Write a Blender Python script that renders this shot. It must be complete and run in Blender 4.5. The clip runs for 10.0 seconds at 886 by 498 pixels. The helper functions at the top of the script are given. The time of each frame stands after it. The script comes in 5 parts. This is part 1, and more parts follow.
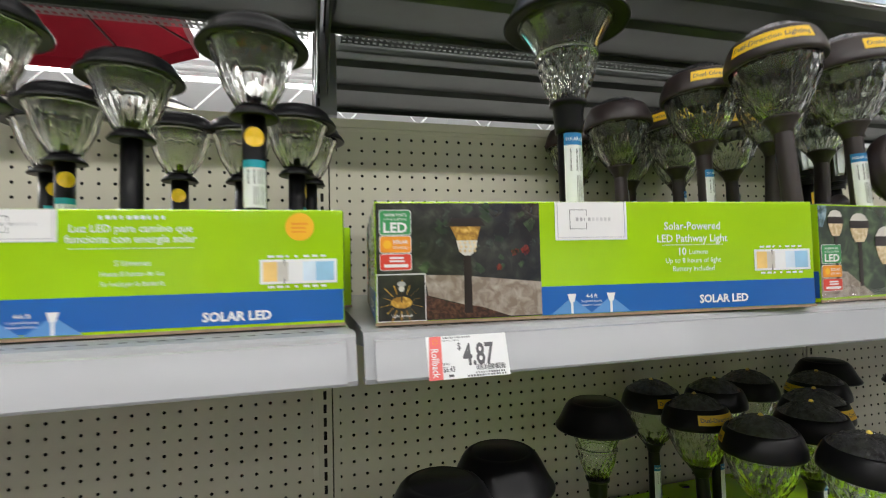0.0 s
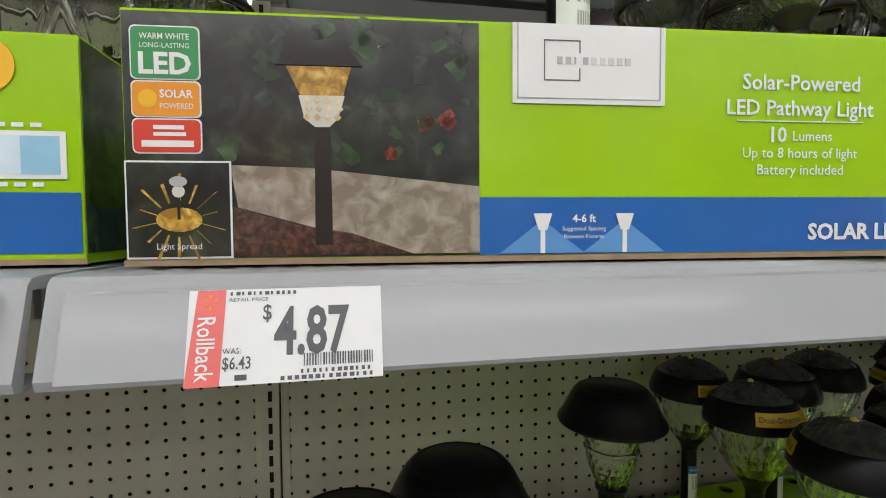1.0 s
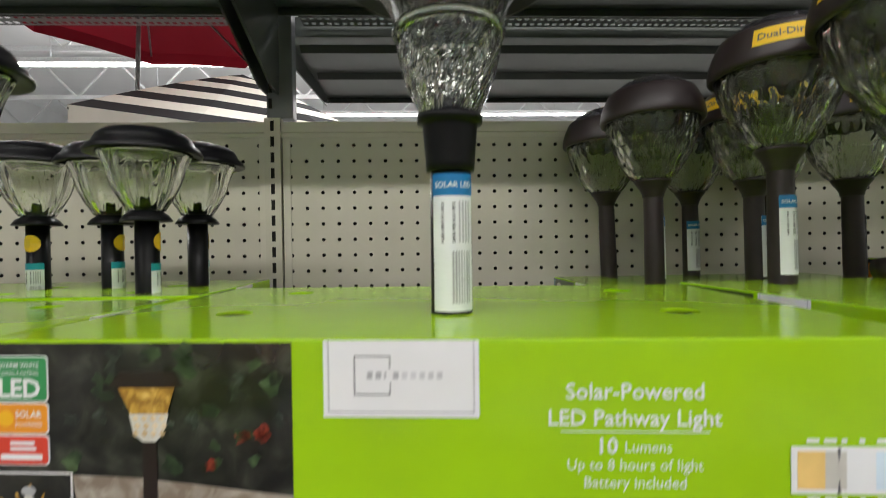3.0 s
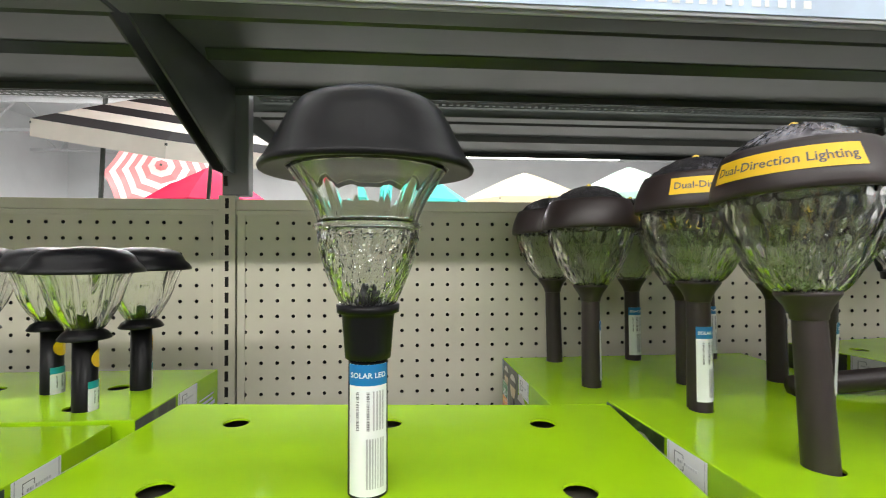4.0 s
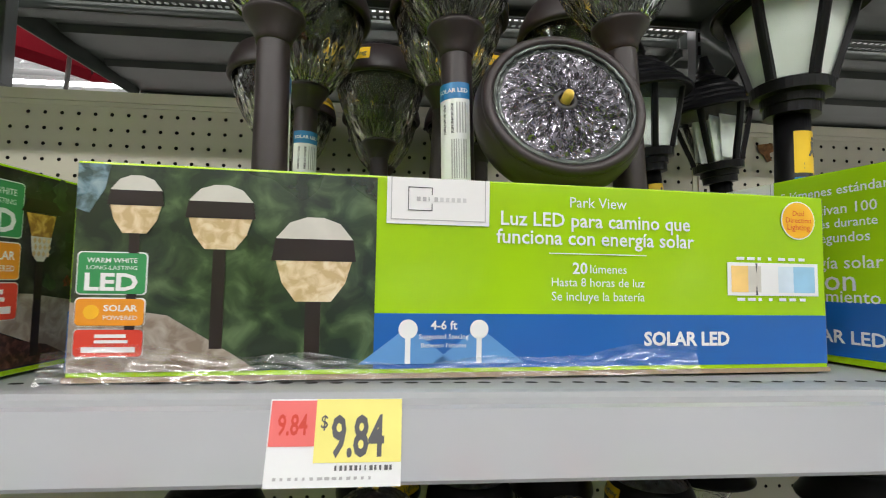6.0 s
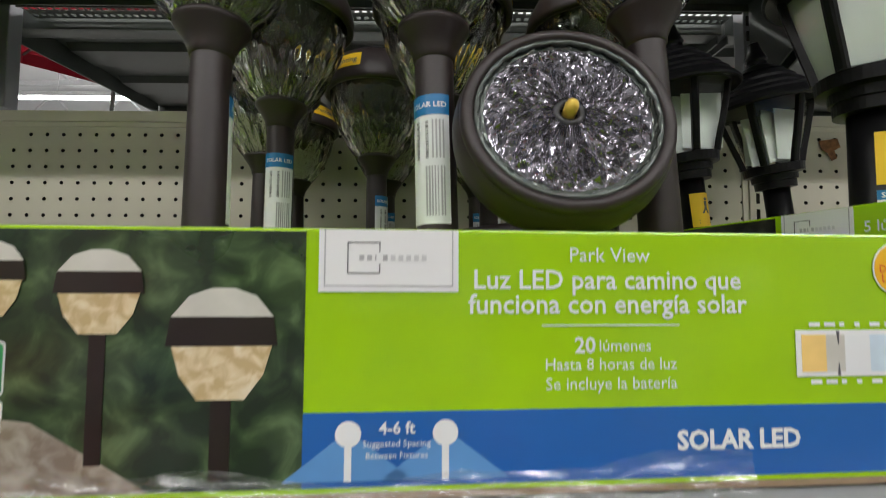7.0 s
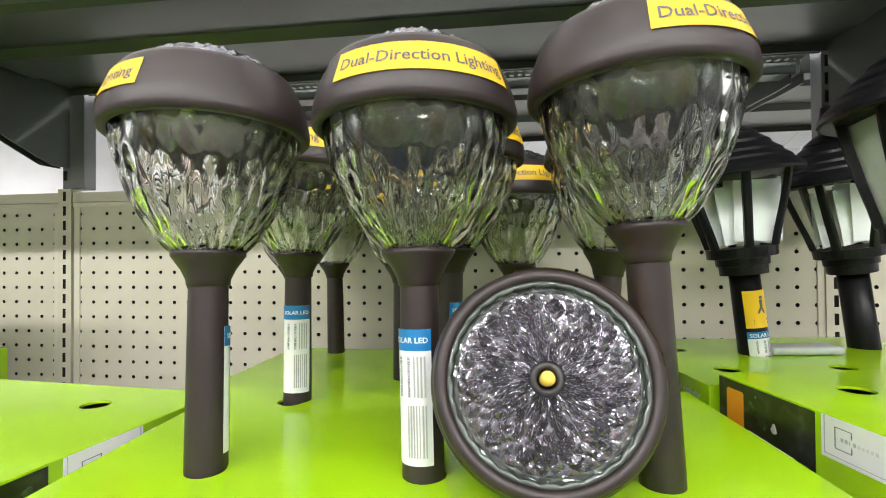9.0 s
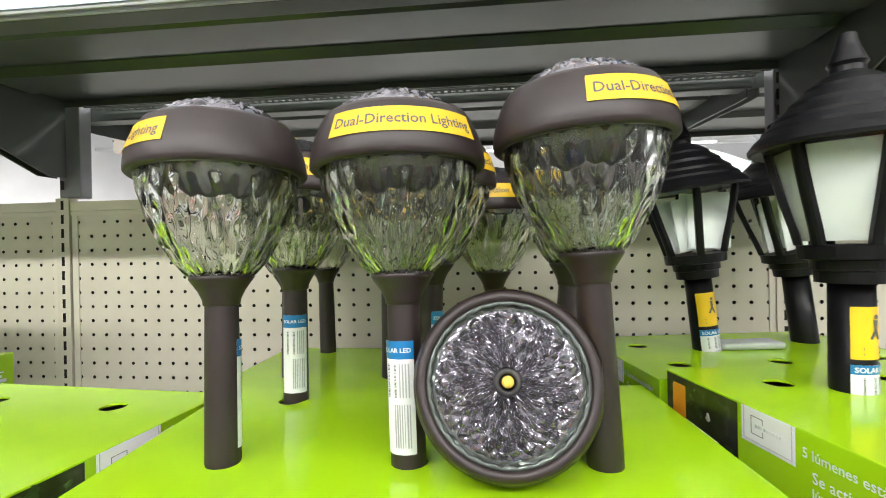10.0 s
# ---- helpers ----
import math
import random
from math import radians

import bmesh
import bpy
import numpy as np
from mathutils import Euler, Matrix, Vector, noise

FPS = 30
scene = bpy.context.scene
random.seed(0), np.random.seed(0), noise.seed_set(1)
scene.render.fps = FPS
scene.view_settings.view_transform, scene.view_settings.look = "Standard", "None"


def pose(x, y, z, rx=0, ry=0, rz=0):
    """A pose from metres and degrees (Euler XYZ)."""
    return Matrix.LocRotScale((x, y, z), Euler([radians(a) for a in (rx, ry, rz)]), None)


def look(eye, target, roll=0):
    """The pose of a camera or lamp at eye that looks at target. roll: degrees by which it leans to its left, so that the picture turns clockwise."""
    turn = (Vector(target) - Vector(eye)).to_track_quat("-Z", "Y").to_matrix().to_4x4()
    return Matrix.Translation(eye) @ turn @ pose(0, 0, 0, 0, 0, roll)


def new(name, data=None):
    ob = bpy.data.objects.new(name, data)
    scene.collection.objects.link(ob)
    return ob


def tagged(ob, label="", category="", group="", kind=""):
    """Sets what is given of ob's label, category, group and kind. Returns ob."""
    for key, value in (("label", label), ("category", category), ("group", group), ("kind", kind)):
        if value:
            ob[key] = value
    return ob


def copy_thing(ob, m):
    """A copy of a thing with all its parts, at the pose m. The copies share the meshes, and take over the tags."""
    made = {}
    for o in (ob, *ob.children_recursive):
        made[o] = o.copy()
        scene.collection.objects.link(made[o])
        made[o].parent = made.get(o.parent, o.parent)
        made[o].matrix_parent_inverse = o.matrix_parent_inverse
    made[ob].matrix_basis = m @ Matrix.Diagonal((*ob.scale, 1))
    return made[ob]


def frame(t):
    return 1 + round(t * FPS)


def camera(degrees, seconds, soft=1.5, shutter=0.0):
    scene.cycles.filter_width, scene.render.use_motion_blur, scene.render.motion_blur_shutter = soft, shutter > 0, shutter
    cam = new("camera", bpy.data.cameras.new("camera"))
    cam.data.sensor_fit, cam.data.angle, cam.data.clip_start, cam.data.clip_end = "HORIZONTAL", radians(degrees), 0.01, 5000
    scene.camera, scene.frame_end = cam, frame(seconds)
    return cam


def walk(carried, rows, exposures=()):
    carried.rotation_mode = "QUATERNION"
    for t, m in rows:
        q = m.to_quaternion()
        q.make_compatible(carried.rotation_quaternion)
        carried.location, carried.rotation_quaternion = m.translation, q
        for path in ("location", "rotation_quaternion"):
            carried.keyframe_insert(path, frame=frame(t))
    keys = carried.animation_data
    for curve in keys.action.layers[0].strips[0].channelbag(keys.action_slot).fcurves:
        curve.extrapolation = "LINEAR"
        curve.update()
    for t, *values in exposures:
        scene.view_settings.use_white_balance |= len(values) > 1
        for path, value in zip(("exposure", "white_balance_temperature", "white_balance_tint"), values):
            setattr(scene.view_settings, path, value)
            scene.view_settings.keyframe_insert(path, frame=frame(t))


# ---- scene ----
cam = camera(85.0, 10.0, soft=1.0, shutter=0.25)
PATH = [
    (0, (-0.025, -0.038, 1.328), (0.502, 1.89, 1.403), -1.4),
    (0.5, (0.086, 0.101, 1.294), (0.564, 2.043, 1.301), -0.2),
    (1, (0.119, 0.154, 1.294), (0.503, 2.115, 1.209), -0.4),
    (1.5, (0.138, 0.142, 1.299), (0.453, 2.117, 1.261), -0.7),
    (2, (0.158, 0.14, 1.311), (0.418, 2.123, 1.313), -0.6),
    (2.5, (0.18, 0.14, 1.34), (0.339, 2.134, 1.329), -0.8),
    (2.8, (0.214, 0.136, 1.383), (0.313, 2.133, 1.368), -0.7),
    (3, (0.24, 0.138, 1.43), (0.314, 2.137, 1.404), -0.75),
    (3.2, (0.261, 0.137, 1.476), (0.318, 2.136, 1.447), -0.6),
    (4.3, (0.295, 0.107, 1.546), (0.545, 2.09, 1.615), 0.1),
    (4.5, (0.327, 0.092, 1.532), (0.637, 2.063, 1.665), -0.2),
    (4.7, (0.377, 0.065, 1.497), (0.735, 2.023, 1.689), -0.4),
    (5, (0.481, 0.059, 1.419), (0.833, 2.012, 1.663), 0.4),
    (5.5, (0.62, 0.067, 1.345), (0.878, 2.043, 1.524), 1.3),
    (5.7, (0.648, 0.085, 1.331), (0.869, 2.069, 1.467), 1.2),
    (6.8, (0.699, 0.168, 1.346), (0.773, 2.163, 1.469), 0.4),
    (7, (0.712, 0.178, 1.367), (0.736, 2.174, 1.489), 0.2),
    (7.5, (0.735, 0.206, 1.434), (0.66, 2.202, 1.542), -0.3),
    (8, (0.749, 0.217, 1.465), (0.615, 2.211, 1.553), -0.5),
    (8.5, (0.754, 0.208, 1.481), (0.554, 2.197, 1.542), -0.5),
    (9, (0.761, 0.181, 1.511), (0.495, 2.163, 1.542), -0.5),
    (9.5, (0.77, 0.161, 1.526), (0.484, 2.141, 1.524), -0.5),
    (10, (0.773, 0.131, 1.532), (0.559, 2.119, 1.526), -1.1),
]
# the clip's camera dims while it reads the first carton and brightens at the end
EXPOSURES = [(0, -1.16), (0.5, -1.22), (1, -1.28), (2, -1.42), (2.5, -1.42), (3, -1.31), (3.2, -1.16), (4.5, -0.68), (5, -0.77), (5.5, -0.85), (7, -1.45), (7.5, -1.07), (8, -0.5), (8.5, -0.29), (9, -0.22), (10, -0.26)]
walk(cam, [(t, look(eye, target, roll)) for t, eye, target, roll in PATH], EXPOSURES)

# ---- light ----
def srgb(r, g, b):
    return tuple(((c / 255) / 12.92 if c <= 10 else ((c / 255 + 0.055) / 1.055) ** 2.4) for c in (r, g, b))


world = bpy.data.worlds.new("store_air")
scene.world = world
world.use_nodes = True
world.node_tree.nodes["Background"].inputs[0].default_value = (0.93, 0.96, 1.0, 1)
world.node_tree.nodes["Background"].inputs[1].default_value = 0.35


def area_lamp(name, eye, target, sx, sy, watts, colour=(1.0, 0.985, 0.965)):
    data = bpy.data.lights.new(name, "AREA")
    data.shape, data.size, data.size_y, data.energy, data.color = "RECTANGLE", sx, sy, watts, colour
    ob = new(name, data)
    ob.matrix_world = look(eye, target)
    return ob


# long fluorescent rows under the store's ceiling, along the aisle
for k, (ly, watts) in enumerate(((-7.9, 90), (-3.65, 1180), (-0.75, 10), (4.2, 2300), (9.75, 2900), (13.5, 2600))):
    area_lamp("fluorescent_row", (0.3, ly, 4.9), (0.3, ly + 0.001, 0), 16.0, 0.22, watts)
# added fill lamps aimed up to brighten the ceiling deck; no fixture at 11.0
for ly in (4.2, 11.0):
    area_lamp("fluorescent_uplight", (0.3, ly, 5.10), (0.3, ly + 0.001, 9), 16.0, 0.22, 1100)


# ---- materials ----
def material(name, colour, rough=0.5, metal=0.0, vary=0.12, scale=40.0, bump=0.0, bscale=300.0, coat=0.0, second=None, spec=0.5):
    m = bpy.data.materials.new(name)
    m.use_nodes = True
    nt = m.node_tree
    bsdf = nt.nodes["Principled BSDF"]
    tc = nt.nodes.new("ShaderNodeTexCoord")
    n1 = nt.nodes.new("ShaderNodeTexNoise")
    n1.inputs["Scale"].default_value, n1.inputs["Detail"].default_value = scale, 6.0
    nt.links.new(tc.outputs["Object"], n1.inputs["Vector"])
    ramp = nt.nodes.new("ShaderNodeMix")
    ramp.data_type = "RGBA"
    lo = tuple(c * (1 - vary) for c in colour) if second is None else second
    hi = tuple(min(1, c * (1 + vary)) for c in colour)
    ramp.inputs[6].default_value, ramp.inputs[7].default_value = (*lo, 1), (*hi, 1)
    curve = nt.nodes.new("ShaderNodeMapRange")
    curve.inputs[1].default_value, curve.inputs[2].default_value = 0.3, 0.7
    nt.links.new(n1.outputs["Fac"], curve.inputs[0])
    nt.links.new(curve.outputs[0], ramp.inputs[0])
    nt.links.new(ramp.outputs[2], bsdf.inputs["Base Color"])
    rr = nt.nodes.new("ShaderNodeMapRange")
    rr.inputs[3].default_value, rr.inputs[4].default_value = max(0.02, rough * 0.85), min(1, rough * 1.2)
    n2 = nt.nodes.new("ShaderNodeTexNoise")
    n2.inputs["Scale"].default_value = scale * 0.37
    nt.links.new(tc.outputs["Object"], n2.inputs["Vector"])
    nt.links.new(n2.outputs["Fac"], rr.inputs[0])
    nt.links.new(rr.outputs[0], bsdf.inputs["Roughness"])
    bsdf.inputs["Metallic"].default_value = metal
    bsdf.inputs["Coat Weight"].default_value = coat
    bsdf.inputs["Coat Roughness"].default_value = 0.12
    bsdf.inputs["Specular IOR Level"].default_value = spec
    if bump:
        n3 = nt.nodes.new("ShaderNodeTexNoise")
        n3.inputs["Scale"].default_value, n3.inputs["Detail"].default_value = bscale, 4.0
        nt.links.new(tc.outputs["Object"], n3.inputs["Vector"])
        b = nt.nodes.new("ShaderNodeBump")
        b.inputs["Strength"].default_value, b.inputs["Distance"].default_value = bump, 0.001
        nt.links.new(n3.outputs["Fac"], b.inputs["Height"])
        nt.links.new(b.outputs[0], bsdf.inputs["Normal"])
    return m


def glass_material(name, tint=(0.97, 0.99, 0.96), rough=0.02, ior=1.45, bump=0.0, bscale=90.0):
    m = bpy.data.materials.new(name)
    m.use_nodes = True
    nt = m.node_tree
    bsdf = nt.nodes["Principled BSDF"]
    bsdf.inputs["Base Color"].default_value = (*tint, 1)
    bsdf.inputs["Transmission Weight"].default_value = 1.0
    bsdf.inputs["Roughness"].default_value = rough
    bsdf.inputs["IOR"].default_value = ior
    if bump:
        tc = nt.nodes.new("ShaderNodeTexCoord")
        n3 = nt.nodes.new("ShaderNodeTexNoise")
        n3.inputs["Scale"].default_value, n3.inputs["Detail"].default_value = bscale, 1.0
        nt.links.new(tc.outputs["Object"], n3.inputs["Vector"])
        b = nt.nodes.new("ShaderNodeBump")
        b.inputs["Strength"].default_value, b.inputs["Distance"].default_value = bump, 0.002
        nt.links.new(n3.outputs["Fac"], b.inputs["Height"])
        nt.links.new(b.outputs[0], bsdf.inputs["Normal"])
    return m


def photo_material(name, dark, mid, light, scale):
    """Printed picture of a garden at dusk: blotches of foliage."""
    m = material(name, mid, 0.28, coat=0.5)
    nt = m.node_tree
    bsdf = nt.nodes["Principled BSDF"]
    tc = nt.nodes.new("ShaderNodeTexCoord")
    n = nt.nodes.new("ShaderNodeTexNoise")
    n.inputs["Scale"].default_value, n.inputs["Detail"].default_value = scale, 7.0
    n.inputs["Distortion"].default_value = 0.6
    nt.links.new(tc.outputs["Object"], n.inputs["Vector"])
    r = nt.nodes.new("ShaderNodeValToRGB")
    r.color_ramp.elements[0].position, r.color_ramp.elements[0].color = 0.42, (*dark, 1)
    r.color_ramp.elements[1].position, r.color_ramp.elements[1].color = 0.78, (*light, 1)
    e = r.color_ramp.elements.new(0.56)
    e.color = (*mid, 1)
    nt.links.new(n.outputs["Fac"], r.inputs[0])
    nt.links.new(r.outputs[0], bsdf.inputs["Base Color"])
    return m


def glow_material(name, colour, strength):
    m = bpy.data.materials.new(name)
    m.use_nodes = True
    b = m.node_tree.nodes["Principled BSDF"]
    b.inputs["Base Color"].default_value = (*colour, 1)
    b.inputs["Emission Color"].default_value = (*colour, 1)
    b.inputs["Emission Strength"].default_value = strength
    return m


GREEN = material("lime_print", (0.34, 0.60, 0.008), 0.14, vary=0.05, scale=14, bump=0.06, bscale=38, spec=0.42)
DKGREEN = material("green_side_print", (0.17, 0.36, 0.008), 0.3, vary=0.06, scale=14, coat=0.3)
BLUE = material("blue_print", (0.010, 0.115, 0.42), 0.28, vary=0.05, scale=14, coat=0.4)
PALEBLUE = material("pale_blue_print", (0.11, 0.29, 0.60), 0.3, vary=0.05)
WHITE = material("white_print", (0.80, 0.80, 0.80), 0.35, vary=0.03, scale=20)
INK = material("grey_ink", (0.10, 0.10, 0.11), 0.5)
FAINT = material("faint_ink", (0.42, 0.42, 0.43), 0.5)
RED = material("red_print", (0.66, 0.055, 0.03), 0.35, vary=0.05)
PINKRED = material("rollback_red", (0.80, 0.16, 0.15), 0.4, vary=0.05)
ORANGE = material("orange_print", (0.80, 0.30, 0.02), 0.35, vary=0.05)
AMBER = material("amber_print", (0.86, 0.47, 0.02), 0.35, vary=0.05)
BADGEGREEN = material("badge_green", (0.04, 0.28, 0.09), 0.35, vary=0.05)
YELLOW = material("yellow_sticker", (0.83, 0.52, 0.015), 0.4, vary=0.04)
PALEYELLOW = material("yellow_tag", (0.86, 0.78, 0.22), 0.45, vary=0.04)
LABELBLUE = material("label_blue", (0.008, 0.17, 0.42), 0.3, vary=0.04)
TEAL = material("label_teal", (0.01, 0.30, 0.38), 0.3, vary=0.04)
LABEL = material("label_paper", (0.78, 0.79, 0.80), 0.4, vary=0.03)
KRAFT = material("brown_card", (0.30, 0.21, 0.13), 0.8, vary=0.15, scale=90, bump=0.2)
# near-black: the shade inside the cartons, put into the colour
CARDIN = material("carton_inner_shade", (0.05, 0.045, 0.03), 0.9)
BRONZE = material("bronze_plastic", (0.026, 0.0175, 0.0175), 0.42, vary=0.10, scale=60, bump=0.06, bscale=700)
BLACK = material("black_plastic", (0.006, 0.006, 0.007), 0.33, vary=0.12, scale=60, bump=0.06, bscale=700, spec=0.20)
CELL = material("inner_reflector", (0.032, 0.031, 0.033), 0.22, vary=0.3, scale=120)
PEG = material("pegboard_paint", (0.52, 0.49, 0.40), 0.45, vary=0.05, scale=9, bump=0.05, bscale=160)
PEGTRIM = material("pegboard_trim_paint", (0.54, 0.51, 0.42), 0.42, vary=0.05, scale=12)
UPRIGHT = material("upright_paint", (0.52, 0.49, 0.40), 0.4, vary=0.06, scale=20)
# near-black that puts the shade of holes, slots and gaps into the colour
VOID = material("hollow_shade", (0.008, 0.007, 0.006), 0.9)
STEEL = material("grey_shelf_paint", (0.36, 0.37, 0.385), 0.3, vary=0.04, scale=18, bump=0.03, bscale=220)
RAIL = material("label_rail_plastic", (0.40, 0.41, 0.43), 0.14, vary=0.03, scale=10, coat=0.3)
# steel darkened and greened: underside shade and lime bounce put into the colour
DARKSTEEL = material("shade_tinted_steel", (0.053, 0.062, 0.054), 0.34, vary=0.15, scale=10, metal=0.2)
POST = material("dark_post_paint", (0.16, 0.165, 0.18), 0.4, vary=0.08, scale=15)
PLASTIC = bpy.data.materials.new("clear_film")
PLASTIC.use_nodes = True
_nt = PLASTIC.node_tree
_out = next(n for n in _nt.nodes if n.type == "OUTPUT_MATERIAL")
_clear, _shine, _mix = _nt.nodes.new("ShaderNodeBsdfTransparent"), _nt.nodes.new("ShaderNodeBsdfGlossy"), _nt.nodes.new("ShaderNodeMixShader")
_shine.inputs["Roughness"].default_value = 0.16
_mix.inputs[0].default_value = 0.15
_nt.links.new(_clear.outputs[0], _mix.inputs[1])
_nt.links.new(_shine.outputs[0], _mix.inputs[2])
_nt.links.new(_mix.outputs[0], _out.inputs[0])
GLASS = glass_material("cut_glass", (0.98, 0.99, 0.97), 0.01, 1.46)
THINGLASS = glass_material("pane_glass", (0.96, 0.98, 0.96), 0.02, 1.25)
FROST = material("frosted_sleeve", (0.62, 0.66, 0.62), 0.6, vary=0.06, scale=30)
PAPER = material("folded_paper", (0.70, 0.74, 0.72), 0.7, vary=0.04, scale=60)
LENS = material("pressed_lens", (0.20, 0.19, 0.215), 0.10, metal=0.85, vary=0.45, scale=90)
# faint green in the colour stands in for the lime carton's reflection
LENSEDGE = material("pressed_lens_edge", (0.11, 0.125, 0.115), 0.12, metal=0.6, vary=0.4, scale=70)
LED = material("yellow_led", (0.85, 0.60, 0.10), 0.3)
DARKPHOTO = photo_material("dusk_photo", (0.006, 0.006, 0.006), (0.022, 0.022, 0.018), (0.075, 0.085, 0.06), 55)
PARKPHOTO = photo_material("park_photo", (0.010, 0.022, 0.010), (0.035, 0.065, 0.025), (0.13, 0.20, 0.09), 60)
MULCH = photo_material("mulch_photo", (0.03, 0.012, 0.008), (0.08, 0.03, 0.018), (0.16, 0.08, 0.05), 320)
PATHPHOTO = photo_material("path_photo", (0.22, 0.17, 0.13), (0.33, 0.28, 0.23), (0.48, 0.43, 0.36), 110)
PRINTGLASS = photo_material("printed_glass", (0.55, 0.40, 0.20), (0.72, 0.58, 0.36), (0.85, 0.78, 0.62), 140)
PRINTGOLD = photo_material("printed_gold", (0.30, 0.15, 0.02), (0.55, 0.32, 0.05), (0.85, 0.62, 0.20), 200)
PRINTBROWN = material("printed_brown", (0.018, 0.010, 0.009), 0.3, coat=0.15)
PRINTPALE = material("printed_pale", (0.60, 0.58, 0.52), 0.3, coat=0.4)
PALEGREY = material("pale_ink", (0.60, 0.60, 0.61), 0.5)
PRINTRED = photo_material("printed_flower", (0.10, 0.012, 0.006), (0.28, 0.035, 0.02), (0.45, 0.12, 0.05), 300)
LEAFPHOTO = photo_material("leaf_photo", (0.012, 0.014, 0.012), (0.03, 0.04, 0.03), (0.10, 0.13, 0.11), 140)
PRINTSKY = photo_material("printed_sky", (0.05, 0.09, 0.09), (0.16, 0.26, 0.31), (0.34, 0.44, 0.48), 130)
COLD = material("printed_cold", (0.30, 0.55, 0.75), 0.35)
WARM = material("printed_warm", (0.85, 0.58, 0.20), 0.35)


# ---- mesh helpers ----
def finish(bm, mat, smooth=False):
    me = bpy.data.meshes.new("mesh")
    bmesh.ops.recalc_face_normals(bm, faces=bm.faces)
    bm.to_mesh(me)
    bm.free()
    for m in (mat if isinstance(mat, (list, tuple)) else [mat]):
        me.materials.append(m)
    if smooth:
        for p in me.polygons:
            p.use_smooth = True
    return me


def part(name, bm, mat, parent, label="", smooth=False):
    me = finish(bm, mat, smooth) if isinstance(bm, bmesh.types.BMesh) else bm
    ob = new(name, me)
    ob.parent = parent
    if label:
        tagged(ob, label)
    return ob


def thing(name, m, label, category, group="", kind=""):
    ob = new(name)
    ob.empty_display_size = 0.05
    ob.matrix_world = m
    return tagged(ob, label, category, group, kind)


def slab(x0, y0, z0, x1, y1, z1, bevel=0.0, bm=None):
    bm = bm or bmesh.new()
    vs = [bm.verts.new(p) for p in ((x0, y0, z0), (x1, y0, z0), (x1, y1, z0), (x0, y1, z0), (x0, y0, z1), (x1, y0, z1), (x1, y1, z1), (x0, y1, z1))]
    fs = [bm.faces.new([vs[i] for i in f]) for f in ((0, 3, 2, 1), (4, 5, 6, 7), (0, 1, 5, 4), (1, 2, 6, 5), (2, 3, 7, 6), (3, 0, 4, 7))]
    if bevel:
        bmesh.ops.bevel(bm, geom=list({e for f in fs for e in f.edges}), offset=bevel, segments=2, affect="EDGES", profile=0.6)
    return bm


def lathe(profile, n=48, shape=None, closed=False, bm=None, arc=None):
    """Turn (radius, height) pairs round z. shape(i, angle, r, z) may move each radius. closed joins last to first."""
    bm = bm or bmesh.new()
    a0, a1 = arc or (0, 2 * math.pi)
    count = n + 1 if arc else n
    rings = []
    for i, (r, z) in enumerate(profile):
        ring = []
        for k in range(count):
            a = a0 + (a1 - a0) * k / n
            rr = shape(i, a, r, z) if shape else r
            ring.append(bm.verts.new((rr * math.cos(a), rr * math.sin(a), z)))
        rings.append(ring)
    pairs = list(zip(rings, rings[1:])) + ([(rings[-1], rings[0])] if closed else [])
    for p, q in pairs:
        for k in range(n):
            j = k + 1 if arc else (k + 1) % n
            bm.faces.new((p[k], p[j], q[j], q[k]))
    if not closed and not arc:
        for ring, (r, z) in ((rings[0], profile[0]), (rings[-1], profile[-1])):
            if r > 1e-6:
                bm.faces.new(ring)
    return bm


def rounded_rect(u0, v0, u1, v1, r, n=5):
    pts = []
    for cx, cy, a in ((u1 - r, v1 - r, 0), (u0 + r, v1 - r, 90), (u0 + r, v0 + r, 180), (u1 - r, v0 + r, 270)):
        pts += [(cx + r * math.cos(radians(a + 90 * k / n)), cy + r * math.sin(radians(a + 90 * k / n))) for k in range(n + 1)]
    return pts


def plate(points, face, off, thick=0.0003):
    """A flat printed piece from 2D points on a face. face(u, v, off) gives the place."""
    bm = bmesh.new()
    lo = [bm.verts.new(face(u, v, off - thick)) for u, v in points]
    hi = [bm.verts.new(face(u, v, off)) for u, v in points]
    n = len(points)
    bm.faces.new(hi)
    for k in range(n):
        bm.faces.new((lo[k], lo[(k + 1) % n], hi[(k + 1) % n], hi[k]))
    return bm


def rect(u0, v0, u1, v1):
    return [(u0, v0), (u1, v0), (u1, v1), (u0, v1)]


def disc(cu, cv, r, n=24):
    return [(cu + r * math.cos(2 * math.pi * k / n), cv + r * math.sin(2 * math.pi * k / n)) for k in range(n)]


TEXTS = {}


def text_points(body, bold=0.0):
    key = (body, bold)
    if key not in TEXTS:
        cu = bpy.data.curves.new("lettering", "FONT")
        cu.body, cu.size, cu.align_x, cu.resolution_u, cu.offset = body, 1.0, "CENTER", 2, bold
        ob = bpy.data.objects.new("lettering", cu)
        scene.collection.objects.link(ob)
        dg = bpy.context.evaluated_depsgraph_get()
        me = bpy.data.meshes.new_from_object(ob.evaluated_get(dg))
        vs = [tuple(v.co) for v in me.vertices]
        fs = [tuple(p.vertices) for p in me.polygons]
        bpy.data.objects.remove(ob)
        bpy.data.curves.remove(cu)
        bpy.data.meshes.remove(me)
        TEXTS[key] = (vs, fs)
    return TEXTS[key]


